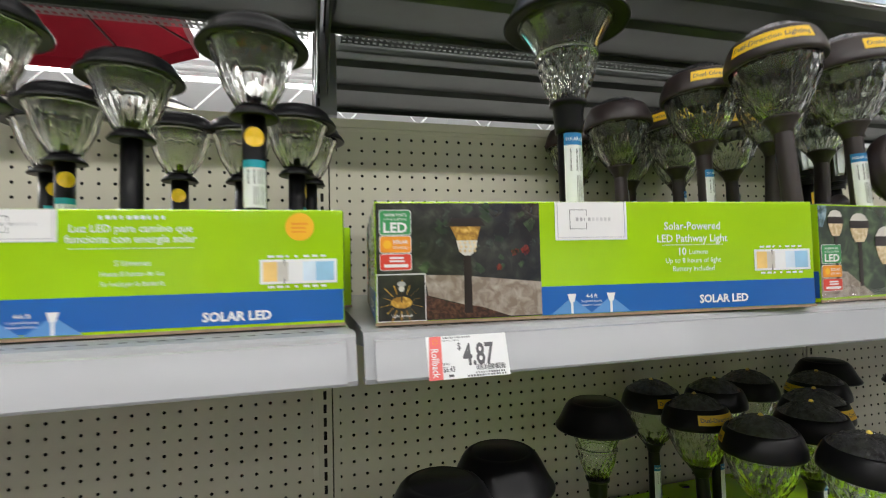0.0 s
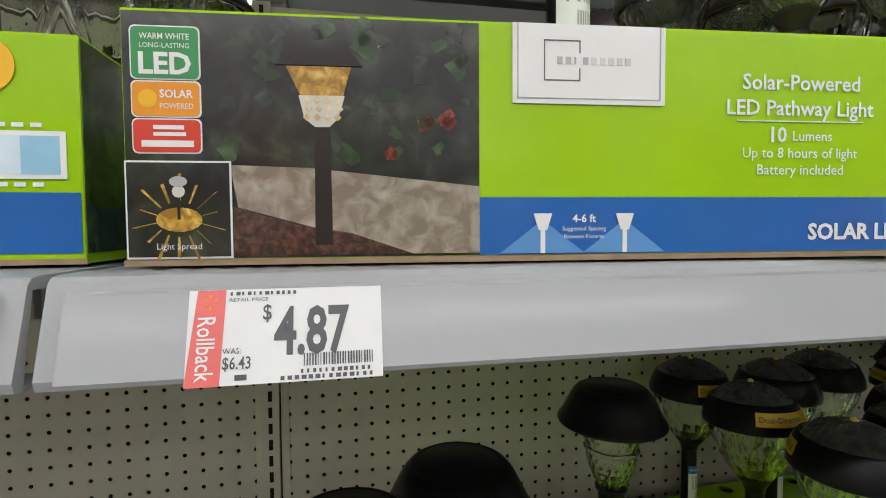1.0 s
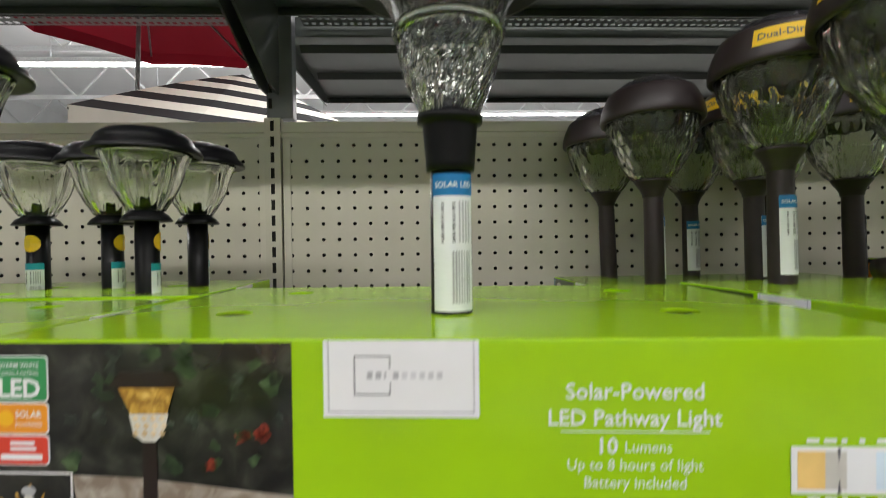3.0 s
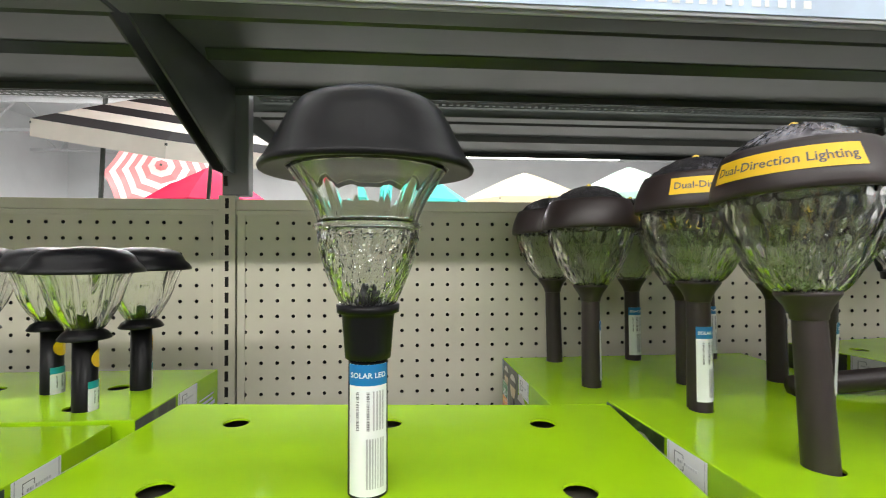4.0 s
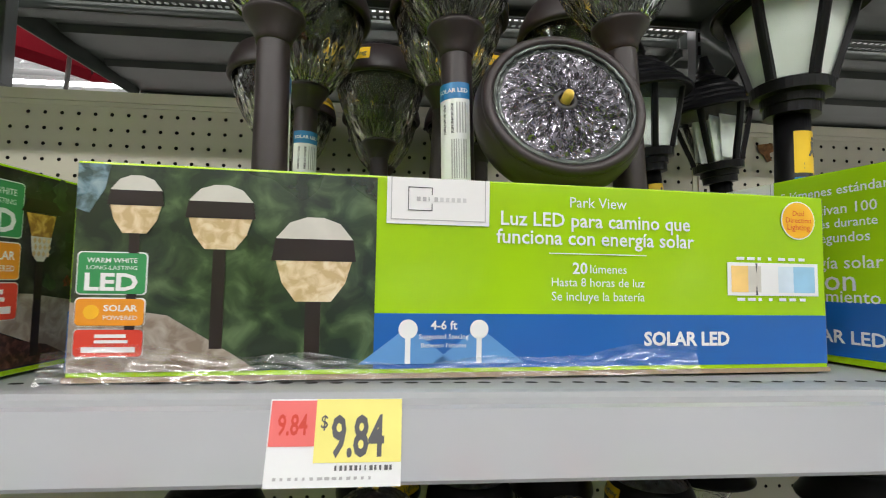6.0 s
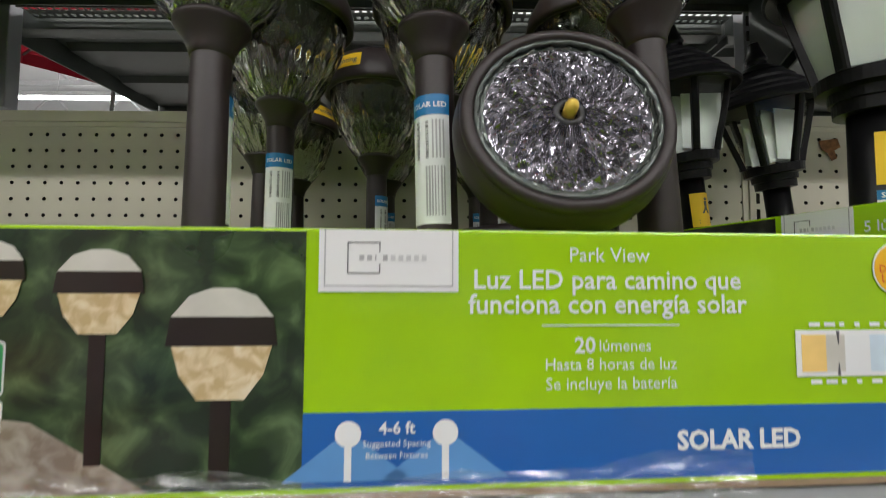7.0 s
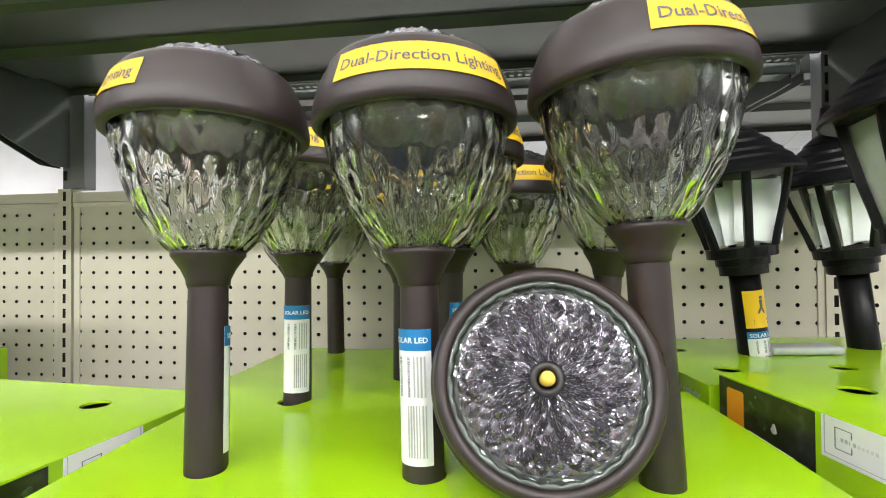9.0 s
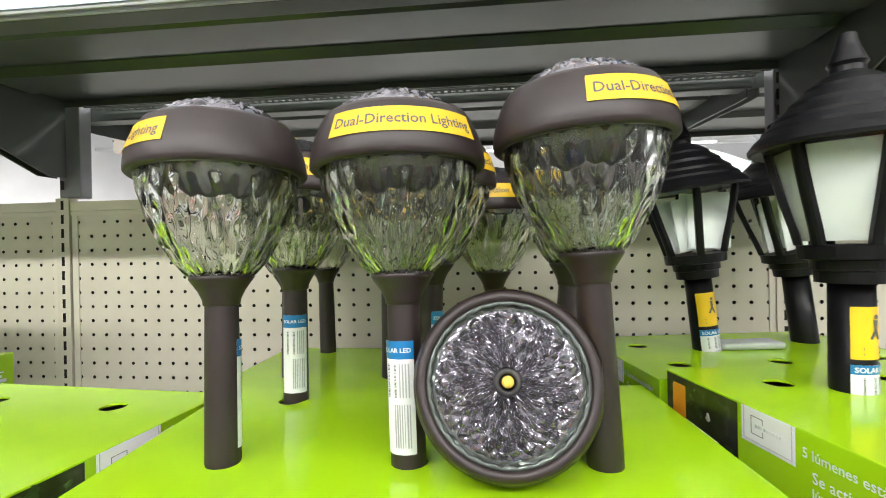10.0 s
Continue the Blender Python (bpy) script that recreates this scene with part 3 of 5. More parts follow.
def dusk_picture(parent, face, u0, v0, u1, v1, inset=True):
    """Printed picture: one lit lamp beside a stone path at dusk."""
    w, h = u1 - u0, v1 - v0
    def P(pts):
        return [(u0 + w * a, v0 + h * b) for a, b in pts]
    part("picture", plate(rect(u0, v0, u1, v1), face, 0.0004), DARKPHOTO, parent, "printed night picture of a garden lamp")
    part("picture_path", plate(P([(0.28, 0.385), (0.5, 0.375), (1, 0.30), (1, 0.01), (0.80, 0.01), (0.30, 0.21)]), face, 0.0007), PATHPHOTO, parent)
    part("picture_mulch", plate(P([(0.0, 0.01), (0.80, 0.01), (0.62, 0.10), (0.45, 0.14), (0.28, 0.215), (0.0, 0.23)]), face, 0.0009), MULCH, parent)
    part("picture_pole", plate(P([(0.515, 0.05), (0.565, 0.05), (0.562, 0.55), (0.518, 0.55)]), face, 0.0011), PRINTBROWN, parent)
    part("picture_cup", plate(P([(0.475, 0.675), (0.605, 0.675), (0.585, 0.58), (0.56, 0.545), (0.52, 0.545), (0.49, 0.58)]), face, 0.0013), PRINTPALE, parent)
    for k in range(4):
        for q in range(3):
            cu, cv = 0.497 + 0.029 * k + 0.006 * (q % 2), 0.655 - 0.035 * q
            part("picture_facet", plate(P([(cu, cv + 0.016), (cu + 0.011, cv), (cu, cv - 0.016), (cu - 0.011, cv)]), face, 0.0015), PRINTGLASS, parent)
    part("picture_glow", plate(P([(0.44, 0.795), (0.625, 0.795), (0.60, 0.675), (0.48, 0.675)]), face, 0.0013), PRINTGOLD, parent)
    part("picture_hat", plate(P([(0.41, 0.80), (0.655, 0.80), (0.62, 0.87), (0.45, 0.87)]), face, 0.0011), PRINTBROWN, parent)
    rnd = random.Random(4)
    for k in range(34):
        a, b, r = rnd.uniform(0.70, 0.92), rnd.uniform(0.42, 0.62), rnd.uniform(0.020, 0.038)
        m = PRINTRED if k % 3 else PARKPHOTO
        if k > 7:
            a, b, m = rnd.uniform(0.25, 0.97), rnd.uniform(0.42, 0.95), LEAFPHOTO if k % 2 else PARKPHOTO
            r *= 1.3
        pts = [(u0 + w * a + h * r * (1 + 0.4 * math.sin(3 * t + k)) * math.cos(t), v0 + h * b + h * r * (1 + 0.4 * math.sin(2 * t + k)) * math.sin(t)) for t in [2 * math.pi * j / 11 for j in range(11)]]
        part("picture_leaf", plate(pts, face, 0.0006), m, parent)
    if inset:
        a, b = u0 + w * 0.285, v0 + h * 0.40
        part("inset_border", plate(rect(u0, v0, a, b), face, 0.0015), WHITE, parent)
        part("inset_picture", plate(rect(u0 + 0.0008, v0 + 0.0008, a - 0.0008, b - 0.0008), face, 0.0018), DARKPHOTO, parent)
        cu, cv = (u0 + a) / 2, v0 + (b - v0) * 0.40
        for k in range(14):
            t = 2 * math.pi * k / 14 + 0.2
            c, s = math.cos(t), math.sin(t)
            r0, r1 = h * 0.09, h * (0.155 + 0.03 * (k % 2))
            part("light_ray", plate([(cu + r0 * c - 0.0004 * s, cv + r0 * s * 0.8), (cu + r1 * c - 0.0007 * s, cv + r1 * s), (cu + r1 * c + 0.0007 * s, cv + r1 * s + 0.0005), (cu + r0 * c + 0.0004 * s, cv + r0 * s * 0.8 + 0.0003)], face, 0.0020), PRINTGOLD, parent)
        part("light_pool", plate([(cu + h * 0.09 * math.cos(t), cv + h * 0.05 * math.sin(t)) for t in [2 * math.pi * j / 18 for j in range(18)]], face, 0.0021), PRINTGOLD, parent)
        lettering("Light Spread", cu, v0 + (b - v0) * 0.13, (a - u0) * 0.42, face, 0.0024, WHITE, parent, 0.0)
        part("inset_pole", plate(rect(cu - 0.0006, cv, cu + 0.0006, cv + h * 0.10), face, 0.0022), PRINTBROWN, parent)
        part("inset_lamp", plate(disc(cu, cv + h * 0.115, h * 0.025, 12), face, 0.0023), PRINTPALE, parent)
        part("inset_lamp", plate([(cu + h * 0.035 * math.cos(t), cv + h * 0.155 + h * 0.022 * math.sin(t)) for t in [2 * math.pi * j / 14 for j in range(14)]], face, 0.0023), FAINT, parent)


def park_picture(parent, face, u0, v0, u1, v1):
    """Printed picture: three globe lamps in green planting, with a pale path."""
    w, h = u1 - u0, v1 - v0
    part("picture", plate(rect(u0, v0, u1, v1), face, 0.0004), PARKPHOTO, parent, "printed picture of three globe lamps in green planting")
    part("picture_path", plate([(u0, v0), (u0, v0 + h * 0.33), (u0 + w * 0.30, v0 + h * 0.27), (u0 + w * 0.55, v0 + h * 0.05), (u0 + w * 0.6, v0)], face, 0.0007), PATHPHOTO, parent)
    part("picture_sky", plate([(u0, v1), (u0 + w * 0.10, v1), (u0 + w * 0.085, v1 - h * 0.12), (u0 + w * 0.04, v1 - h * 0.24), (u0, v1 - h * 0.22)], face, 0.0007), PRINTSKY, parent)
    for cu, top, bot, wd in ((u0 + 0.027, v1 - 0.005, v1 - 0.034, 0.026), (u0 + 0.067, v1 - 0.008, v1 - 0.041, 0.034), (u0 + 0.114, v1 - 0.023, v1 - 0.067, 0.043)):
        hh = top - bot
        r = wd / 2
        part("picture_pole", plate(rect(cu - wd * 0.09, max(v0 + 0.004, bot - 0.05), cu + wd * 0.09, bot + hh * 0.05), face, 0.0008), PRINTBROWN, parent)
        glass = [(cu - r * 0.90, top - hh * 0.52), (cu + r * 0.90, top - hh * 0.52), (cu + r * 0.75, top - hh * 0.78), (cu + r * 0.42, bot), (cu - r * 0.42, bot), (cu - r * 0.75, top - hh * 0.78)]
        part("picture_glass", plate(glass, face, 0.0010), PRINTGLASS, parent)
        part("picture_cap", plate([(cu - r, top - hh * 0.52), (cu + r, top - hh * 0.52), (cu + r * 0.92, top - hh * 0.26), (cu - r * 0.92, top - hh * 0.26)], face, 0.0012), PRINTBROWN, parent)
        part("picture_dome", plate([(cu - r * 0.92, top - hh * 0.26), (cu + r * 0.92, top - hh * 0.26), (cu + r * 0.6, top - hh * 0.07), (cu + r * 0.2, top), (cu - r * 0.2, top), (cu - r * 0.6, top - hh * 0.07)], face, 0.0011), PRINTPALE, parent)


def printed_face(parent, face, W, H, style, lang, long_side=True):
    """The artwork of one side, read from u = 0 to u = W."""
    pf = 0.33 if style == "dusk" else 0.362
    if not long_side:
        pf = 0.40
    pu = W * pf if style != "dusk" or not long_side else 0.1497
    base = 0.003 if style == "dusk" else 0.005
    if style == "dusk":
        dusk_picture(parent, face, 0.0008, base, pu, H - 0.0015, long_side)
    elif style == "park":
        park_picture(parent, face, 0.0008, base, 0.1466 if long_side else pu, H - 0.0015)
    else:
        part("picture", plate(rect(0.0008, base, pu, H - 0.0015), face, 0.0004), DARKPHOTO if style == "lantern" else PARKPHOTO, parent)
        if style == "lantern":
            part("badge", plate(rounded_rect(W * 0.045, H * 0.70, W * 0.125, H * 0.94, 0.002), face, 0.0008), ORANGE, parent, "orange badge")
            rnd = random.Random(15)
            for k in range(22):
                cu, cv, r = rnd.uniform(W * 0.14, pu - 0.004), rnd.uniform(base + 0.004, H - 0.006), rnd.uniform(0.0008, 0.0035)
                pts = [(cu + r * (1 + 0.5 * math.sin(3 * t + k)) * math.cos(t), cv + 1.6 * r * math.sin(t)) for t in [2 * math.pi * q / 9 for q in range(9)]]
                part("picture_leaf", plate(pts, face, 0.0007), PARKPHOTO if k % 4 else PRINTPALE, parent)
    if style == "park" and long_side:
        pu = 0.1466
    bt = H * (0.27 if style == "dusk" else 0.315)
    part("blue_band", plate(rect(pu, base, W - 0.001, bt), face, 0.0006), BLUE, parent, "blue printed band")
    q = W / 0.451 if long_side else W / 0.40
    f = H / 0.107
    lw = (0.072 if style == "dusk" else 0.057) * (1 if long_side else 0.85)
    pl = pu + (W * 0.034 if style == "dusk" else 0.0052)
    brand_plate(parent, face, pl, H - (0.036 if style == "dusk" else 0.026), pl + lw, H - 0.0005)
    if style == "dusk":
        if long_side:
            badges(parent, face, 0.0045, 0.031, ((H * 0.73, H * 0.925), (H * 0.585, H * 0.715), (H * 0.445, H * 0.57)))
        else:
            badges(parent, face, 0.010, 0.045, ((H * 0.66, H * 0.92), (H * 0.46, H * 0.63), (H * 0.27, H * 0.44)))
    elif style == "park":
        badges(parent, face, 0.0035, 0.034, ((0.043, 0.063), (0.0275, 0.0405), (0.0125, 0.0255)))
    mid = 0.3062 if style == "dusk" else 0.274
    if not long_side:
        if style == "lantern":
            for v, wd, words in ((0.90, 0.30, "5 lúmenes estándar"), (0.80, 0.24, "Se activan 100"), (0.725, 0.24, "lúmenes durante"), (0.65, 0.20, "20 segundos"), (0.52, 0.26, "energía solar"), (0.43, 0.12, "con"), (0.345, 0.24, "movimiento")):
                lettering(words, W * 0.80, H * v, W * wd, face, 0.0008, WHITE, parent, 0.005)
            lettering("SOLAR LED", W * 0.80, H * 0.14, W * 0.26, face, 0.0010, WHITE, parent, 0.02)
            return
        bars(pu + W * 0.30, H * 0.40, W * 0.94, H * 0.80, 6, face, 0.0008, WHITE, parent, "fine_print", False, 9)
        lettering("SOLAR LED", W * 0.80, H * 0.14, W * 0.26, face, 0.0010, WHITE, parent, 0.02)
        return
    if lang == "en":
        lettering("Solar-Powered", mid, 0.0835, 0.061, face, 0.0008, WHITE, parent)
        lettering("LED Pathway Light", mid, 0.0715, 0.0765, face, 0.0008, WHITE, parent)
        part("rule", plate(rect(mid - 0.033, 0.0648, mid + 0.033, 0.0652), face, 0.0008), WHITE, parent)
        lettering("10", mid - 0.0115, 0.0588, 0.008, face, 0.0008, WHITE, parent, 0.02)
        lettering("Lumens", mid + 0.006, 0.0583, 0.0205, face, 0.0008, WHITE, parent, 0.0)
        lettering("Up to 8 hours of light", mid, 0.0502, 0.060, face, 0.0008, WHITE, parent, 0.0)
        lettering("Battery included", mid, 0.0422, 0.045, face, 0.0008, WHITE, parent, 0.0)
        lettering("SOLAR LED", 0.343 * q, 0.0125, 0.054, face, 0.0010, WHITE, parent, 0.035)
        spacing_icons(parent, face, pu + 0.029, pu + 0.068, 0.0035, 0.0215)
        colour_strip(parent, face, W - 0.070, 0.038, W - 0.005, 0.059)
    elif style == "park":
        lettering("Park View", mid, 0.0985, 0.035, face, 0.0008, WHITE, parent, 0.0)
        lettering("Luz LED para camino que", mid, 0.0880, 0.117, face, 0.0008, WHITE, parent)
        lettering("funciona con energía solar", mid, 0.0778, 0.122, face, 0.0008, WHITE, parent)
        part("rule", plate(rect(mid - 0.030, 0.0683, mid + 0.030, 0.0688), face, 0.0008), WHITE, parent)
        lettering("20", mid - 0.0115, 0.0605, 0.009, face, 0.0008, WHITE, parent, 0.02)
        lettering("lúmenes", mid + 0.006, 0.0602, 0.0225, face, 0.0008, WHITE, parent, 0.0)
        lettering("Hasta 8 horas de luz", mid, 0.0525, 0.057, face, 0.0008, WHITE, parent, 0.0)
        lettering("Se incluye la batería", mid, 0.0445, 0.057, face, 0.0008, WHITE, parent, 0.0)
        lettering("SOLAR LED", 0.3295, 0.0205, 0.0555, face, 0.0010, WHITE, parent, 0.035)
        spacing_icons(parent, face, pu + 0.018, pu + 0.057, 0.0075, 0.031, True)
        colour_strip(parent, face, W - 0.069, 0.046, W - 0.006, 0.066)
        part("seal", plate(disc(W - 0.019, 0.093, 0.012), face, 0.0008), LABEL, parent)
        part("seal", plate(disc(W - 0.019, 0.093, 0.0113), face, 0.0010), AMBER, parent, "round amber seal")
        for v, words in ((0.0975, "Dual"), (0.0932, "Direction"), (0.0889, "Lighting")):
            lettering(words, W - 0.019, v, 0.0020 * len(words), face, 0.0012, RED, parent, 0.0)
    else:
        lettering("Luz LED para camino que", mid, 0.0865, 0.088, face, 0.0008, WHITE, parent)
        lettering("funciona con energía solar", mid, 0.0780, 0.094, face, 0.0008, WHITE, parent)
        bars(mid - 0.024, 0.0935, mid + 0.026, 0.0965, 10, face, 0.0008, WHITE, parent, "fine_print", True, 96)
        lettering("5 lúmenes", mid, 0.0585, 0.026, face, 0.0008, WHITE, parent, 0.0)
        lettering("Hasta 8 horas de luz", mid, 0.0500, 0.046, face, 0.0008, WHITE, parent, 0.0)
        lettering("Se incluye la batería", mid, 0.0420, 0.046, face, 0.0008, WHITE, parent, 0.0)
        part("rule", plate(rect(mid - 0.045, 0.070, mid + 0.045, 0.0704), face, 0.0008), WHITE, parent)
        lettering("SOLAR LED", W * 0.80, 0.0125, 0.054, face, 0.0010, WHITE, parent, 0.035)
        spacing_icons(parent, face, pu + 0.020, pu + 0.060, 0.0035, 0.0215)
        colour_strip(parent, face, W - 0.070, 0.038, W - 0.006, 0.059)
        part("seal", plate(disc(W - 0.037, 0.087, 0.0122), face, 0.0008), AMBER, parent, "round amber seal")
        bars(W - 0.044, 0.082, W - 0.030, 0.092, 3, face, 0.0010, ORANGE, parent, "fine_print", False)


def carton(name, fx, fy, angle, W, D, H, style, lang, label, z=SHELF, sx=0.141, sy=0.125, w0=0.085, front=True, sides="lr", du=0.0):
    c = thing(name, pose(fx, fy, z, 0, 0, angle), label, "display carton", "display cartons")
    holes = [[(W / 2 + du + sx * i, w0 + sy * j) for i in (-1, 0, 1)] for j in (0, 1)]
    carton_body(c, W, D, H, holes)
    if front:
        printed_face(c, lambda u, v, o: (u, -o, v), W, H, style, lang)
    if "r" in sides:
        printed_face(c, lambda u, v, o: (W + o, u, v), D, H, style, lang, False)
    if "l" in sides:
        printed_face(c, lambda u, v, o: (-o, D - u, v), D, H, style, lang, False)
    part("bottom_edge", slab(-0.0008, -0.0009, 0.0, W + 0.0008, 0.0001, 0.0026), KRAFT, c, "bare card edge along the bottom")
    m = pose(fx, fy, z, 0, 0, angle)
    return c, [[(m @ Vector((x, y, H))) for x, y in row] for row in holes]


C1, T1 = carton("light_carton", 0.028, 0.378, -5.0, 0.444, 0.265, 0.107, "dusk", "en", "lime and blue printed carton with a dusk garden picture")
C2, T2 = carton("light_carton", 0.5125, 0.365, 4.0, 0.426, 0.250, 0.1085, "park", "es", "lime and blue Spanish-printed carton picturing globe lamps", sx=0.1295, sy=0.133, w0=0.0740, du=-0.006)
C2B, T2B = carton("light_carton", 0.443, 0.640, 1.0, 0.405, 0.238, 0.096, "park", "es", "lime carton half full of globe lamps", sx=0.127, sy=0.140, w0=0.070, front=False)
C3, T3 = carton("light_carton", 0.982, 0.378, 11.7, 0.330, 0.238, 0.133, "lantern", "es2", "taller lime carton with lantern lamps, turned a little", sx=0.10, sy=0.12, w0=0.06)
C3B, T3B = carton("light_carton", 0.930, 0.622, 9.0, 0.330, 0.225, 0.120, "lantern", "es2", "taller lime carton with lantern lamps at the back", sx=0.115, sy=0.10, w0=0.055, front=False)
C0, T0 = carton("light_carton", -0.437, 0.408, -1.2, 0.440, 0.200, 0.102, "small", "es2", "lime and blue printed carton filled with small ribbed lamps", sx=0.14, sy=0.10, w0=0.05)
C0B, T0B = carton("light_carton", -0.415, 0.612, -1.0, 0.440, 0.200, 0.104, "small", "es2", "plain lime carton holding small ribbed lamps", sx=0.14, sy=0.075, w0=0.04, front=False)


# ---- lamps ----
def pole_label(parent, r, z0, z1, a0, head, text=True):
    """A paper label wrapped round a pole: coloured head with words, barcode and fine print."""
    half = 1.05
    def face(u, v, o):
        a = a0 + u / r
        return ((r + o) * math.cos(a), (r + o) * math.sin(a), v)
    def wrap(u0, v0, u1, v1, off, mat, name):
        bm = bmesh.new()
        n = 10
        lo = [bm.verts.new(face(u0 + (u1 - u0) * k / n, v0, off)) for k in range(n + 1)]
        hi = [bm.verts.new(face(u0 + (u1 - u0) * k / n, v1, off)) for k in range(n + 1)]
        for k in range(n):
            bm.faces.new((lo[k], lo[k + 1], hi[k + 1], hi[k]))
        return part(name, bm, mat, parent, smooth=True)
    w = half * r
    h = z1 - z0
    wrap(-w, z0, w, z1, 0.0004, LABEL, "label")
    wrap(-w, z1 - h * 0.16, w, z1, 0.0006, head, "label_head")
    if text:
        lettering("SOLAR LED", 0, z1 - h * 0.08, w * 1.7, face, 0.0008, WHITE, parent, 0.02)
    bars(-w * 0.55, z0 + h * 0.50, w * 0.05, z0 + h * 0.80, 24, face, 0.0008, INK, parent, "barcode", False, 5)
    bars(-w * 0.1, z0 + h * 0.06, w * 0.80, z0 + h * 0.44, 7, face, 0.0008, FAINT, parent, "fine_print", True, 6)
    bars(w * 0.2, z0 + h * 0.50, w * 0.80, z0 + h * 0.80, 4, face, 0.0008, FAINT, parent, "fine_print", True, 16)


def cap_sticker(parent, p0, p1, a0, half, words):
    """A yellow band that follows a cap's slope between two profile points."""
    (ra, za), (rb, zb) = p0, p1
    nrm = Vector((zb - za, 0, -(rb - ra))).normalized()
    def face(u, v, o):
        r, z = ra + (rb - ra) * v + nrm.x * o, za + (zb - za) * v + nrm.z * o
        a = a0 + u / ra
        return (r * math.cos(a), r * math.sin(a), z)
    bm = bmesh.new()
    n = 28
    lo = [bm.verts.new(face(ra * half * (2 * k / n - 1), 0, 0.0006)) for k in range(n + 1)]
    hi = [bm.verts.new(face(ra * half * (2 * k / n - 1), 1, 0.0006)) for k in range(n + 1)]
    for k in range(n):
        bm.faces.new((lo[k], lo[k + 1], hi[k + 1], hi[k]))
    part("sticker", bm, YELLOW, parent, "yellow sticker band", smooth=True)
    if words:
        vs, fs = text_points(words, 0.012)
        x0, x1 = min(v[0] for v in vs), max(v[0] for v in vs)
        s = 2 * ra * half * 0.92 / (x1 - x0)
        hgt = math.hypot(rb - ra, zb - za)
        me = bpy.data.meshes.new("lettering")
        me.from_pydata([face((x - (x0 + x1) / 2) * s, 0.5 + (y - 0.32) * s / hgt, 0.0009) for x, y, _ in vs], [], fs)
        me.materials.append(INK)
        part("lettering", me, INK, parent)


def cut(i, a, r, z, n, amp, twist):
    p = n * a / 2 + twist * z
    q = n * a / 2 - twist * z
    return r + amp * (max(abs(math.sin(p)), abs(math.sin(q))) - 0.8)


CAPPROF = [(0.052, 0.0), (0.0560, 0.0), (0.0573, 0.0012), (0.0576, 0.0040), (0.0572, 0.0085), (0.0560, 0.0145), (0.0540, 0.0205), (0.0515, 0.0265), (0.0488, 0.0320), (0.0470, 0.0345), (0.0458, 0.0345), (0.0458, 0.030), (0.050, 0.018), (0.052, 0.006)]


def petal_disc(R, z0, bulge, amp, n=288, rows=44, r_in=0.0042, down=-1, around=64, deep=3.6):
    """A disc pressed with overlapping pointed petals in rings, facing down for down = -1."""
    bm = bmesh.new()
    rings = []
    def tri(x):
        return 1 - abs((x % 1.0) - 0.5) * 2
    def chance(i, j):
        return random.Random(i * 131 + j * 17 + 5).random()
    for j in range(rows + 1):
        t = j / rows
        r = R * (1 - t) + r_in * t
        ring = []
        for k in range(n):
            a = k / n
            w = a + 0.0032 * math.sin(9 * 2 * math.pi * a + 11 * t) + 0.0022 * math.sin(23 * 2 * math.pi * a - 17 * t)
            d = deep * (t + 0.035 * math.sin(7 * 2 * math.pi * a) + 0.03 * math.sin(17 * 2 * math.pi * a + 2))
            p, q = around * w / 2 + d, around * w / 2 - d
            lift = 0.35 + 1.1 * chance(math.floor(p) % (around // 2), math.floor(q) % (around // 2))
            v = min(tri(p), tri(q)) * lift
            z = z0 + down * (bulge * (1 - (r / R) ** 2) + amp * v * min(1, 6 * t) * (0.45 + 0.55 * r / R))
            ring.append(bm.verts.new((r * math.cos(2 * math.pi * a), r * math.sin(2 * math.pi * a), z)))
        rings.append(ring)
    lo = [bm.verts.new((R * math.cos(2 * math.pi * k / n), R * math.sin(2 * math.pi * k / n), z0 - down * 0.003)) for k in range(n)]
    li = [bm.verts.new((r_in * math.cos(2 * math.pi * k / n), r_in * math.sin(2 * math.pi * k / n), z0 + down * (bulge - 0.003))) for k in range(n)]
    for p, q in [*zip(rings, rings[1:]), (lo, rings[0]), (rings[-1], li), (li, lo)]:
        for k in range(n):
            bm.faces.new((p[k], p[(k + 1) % n], q[(k + 1) % n], q[k]))
    return bm


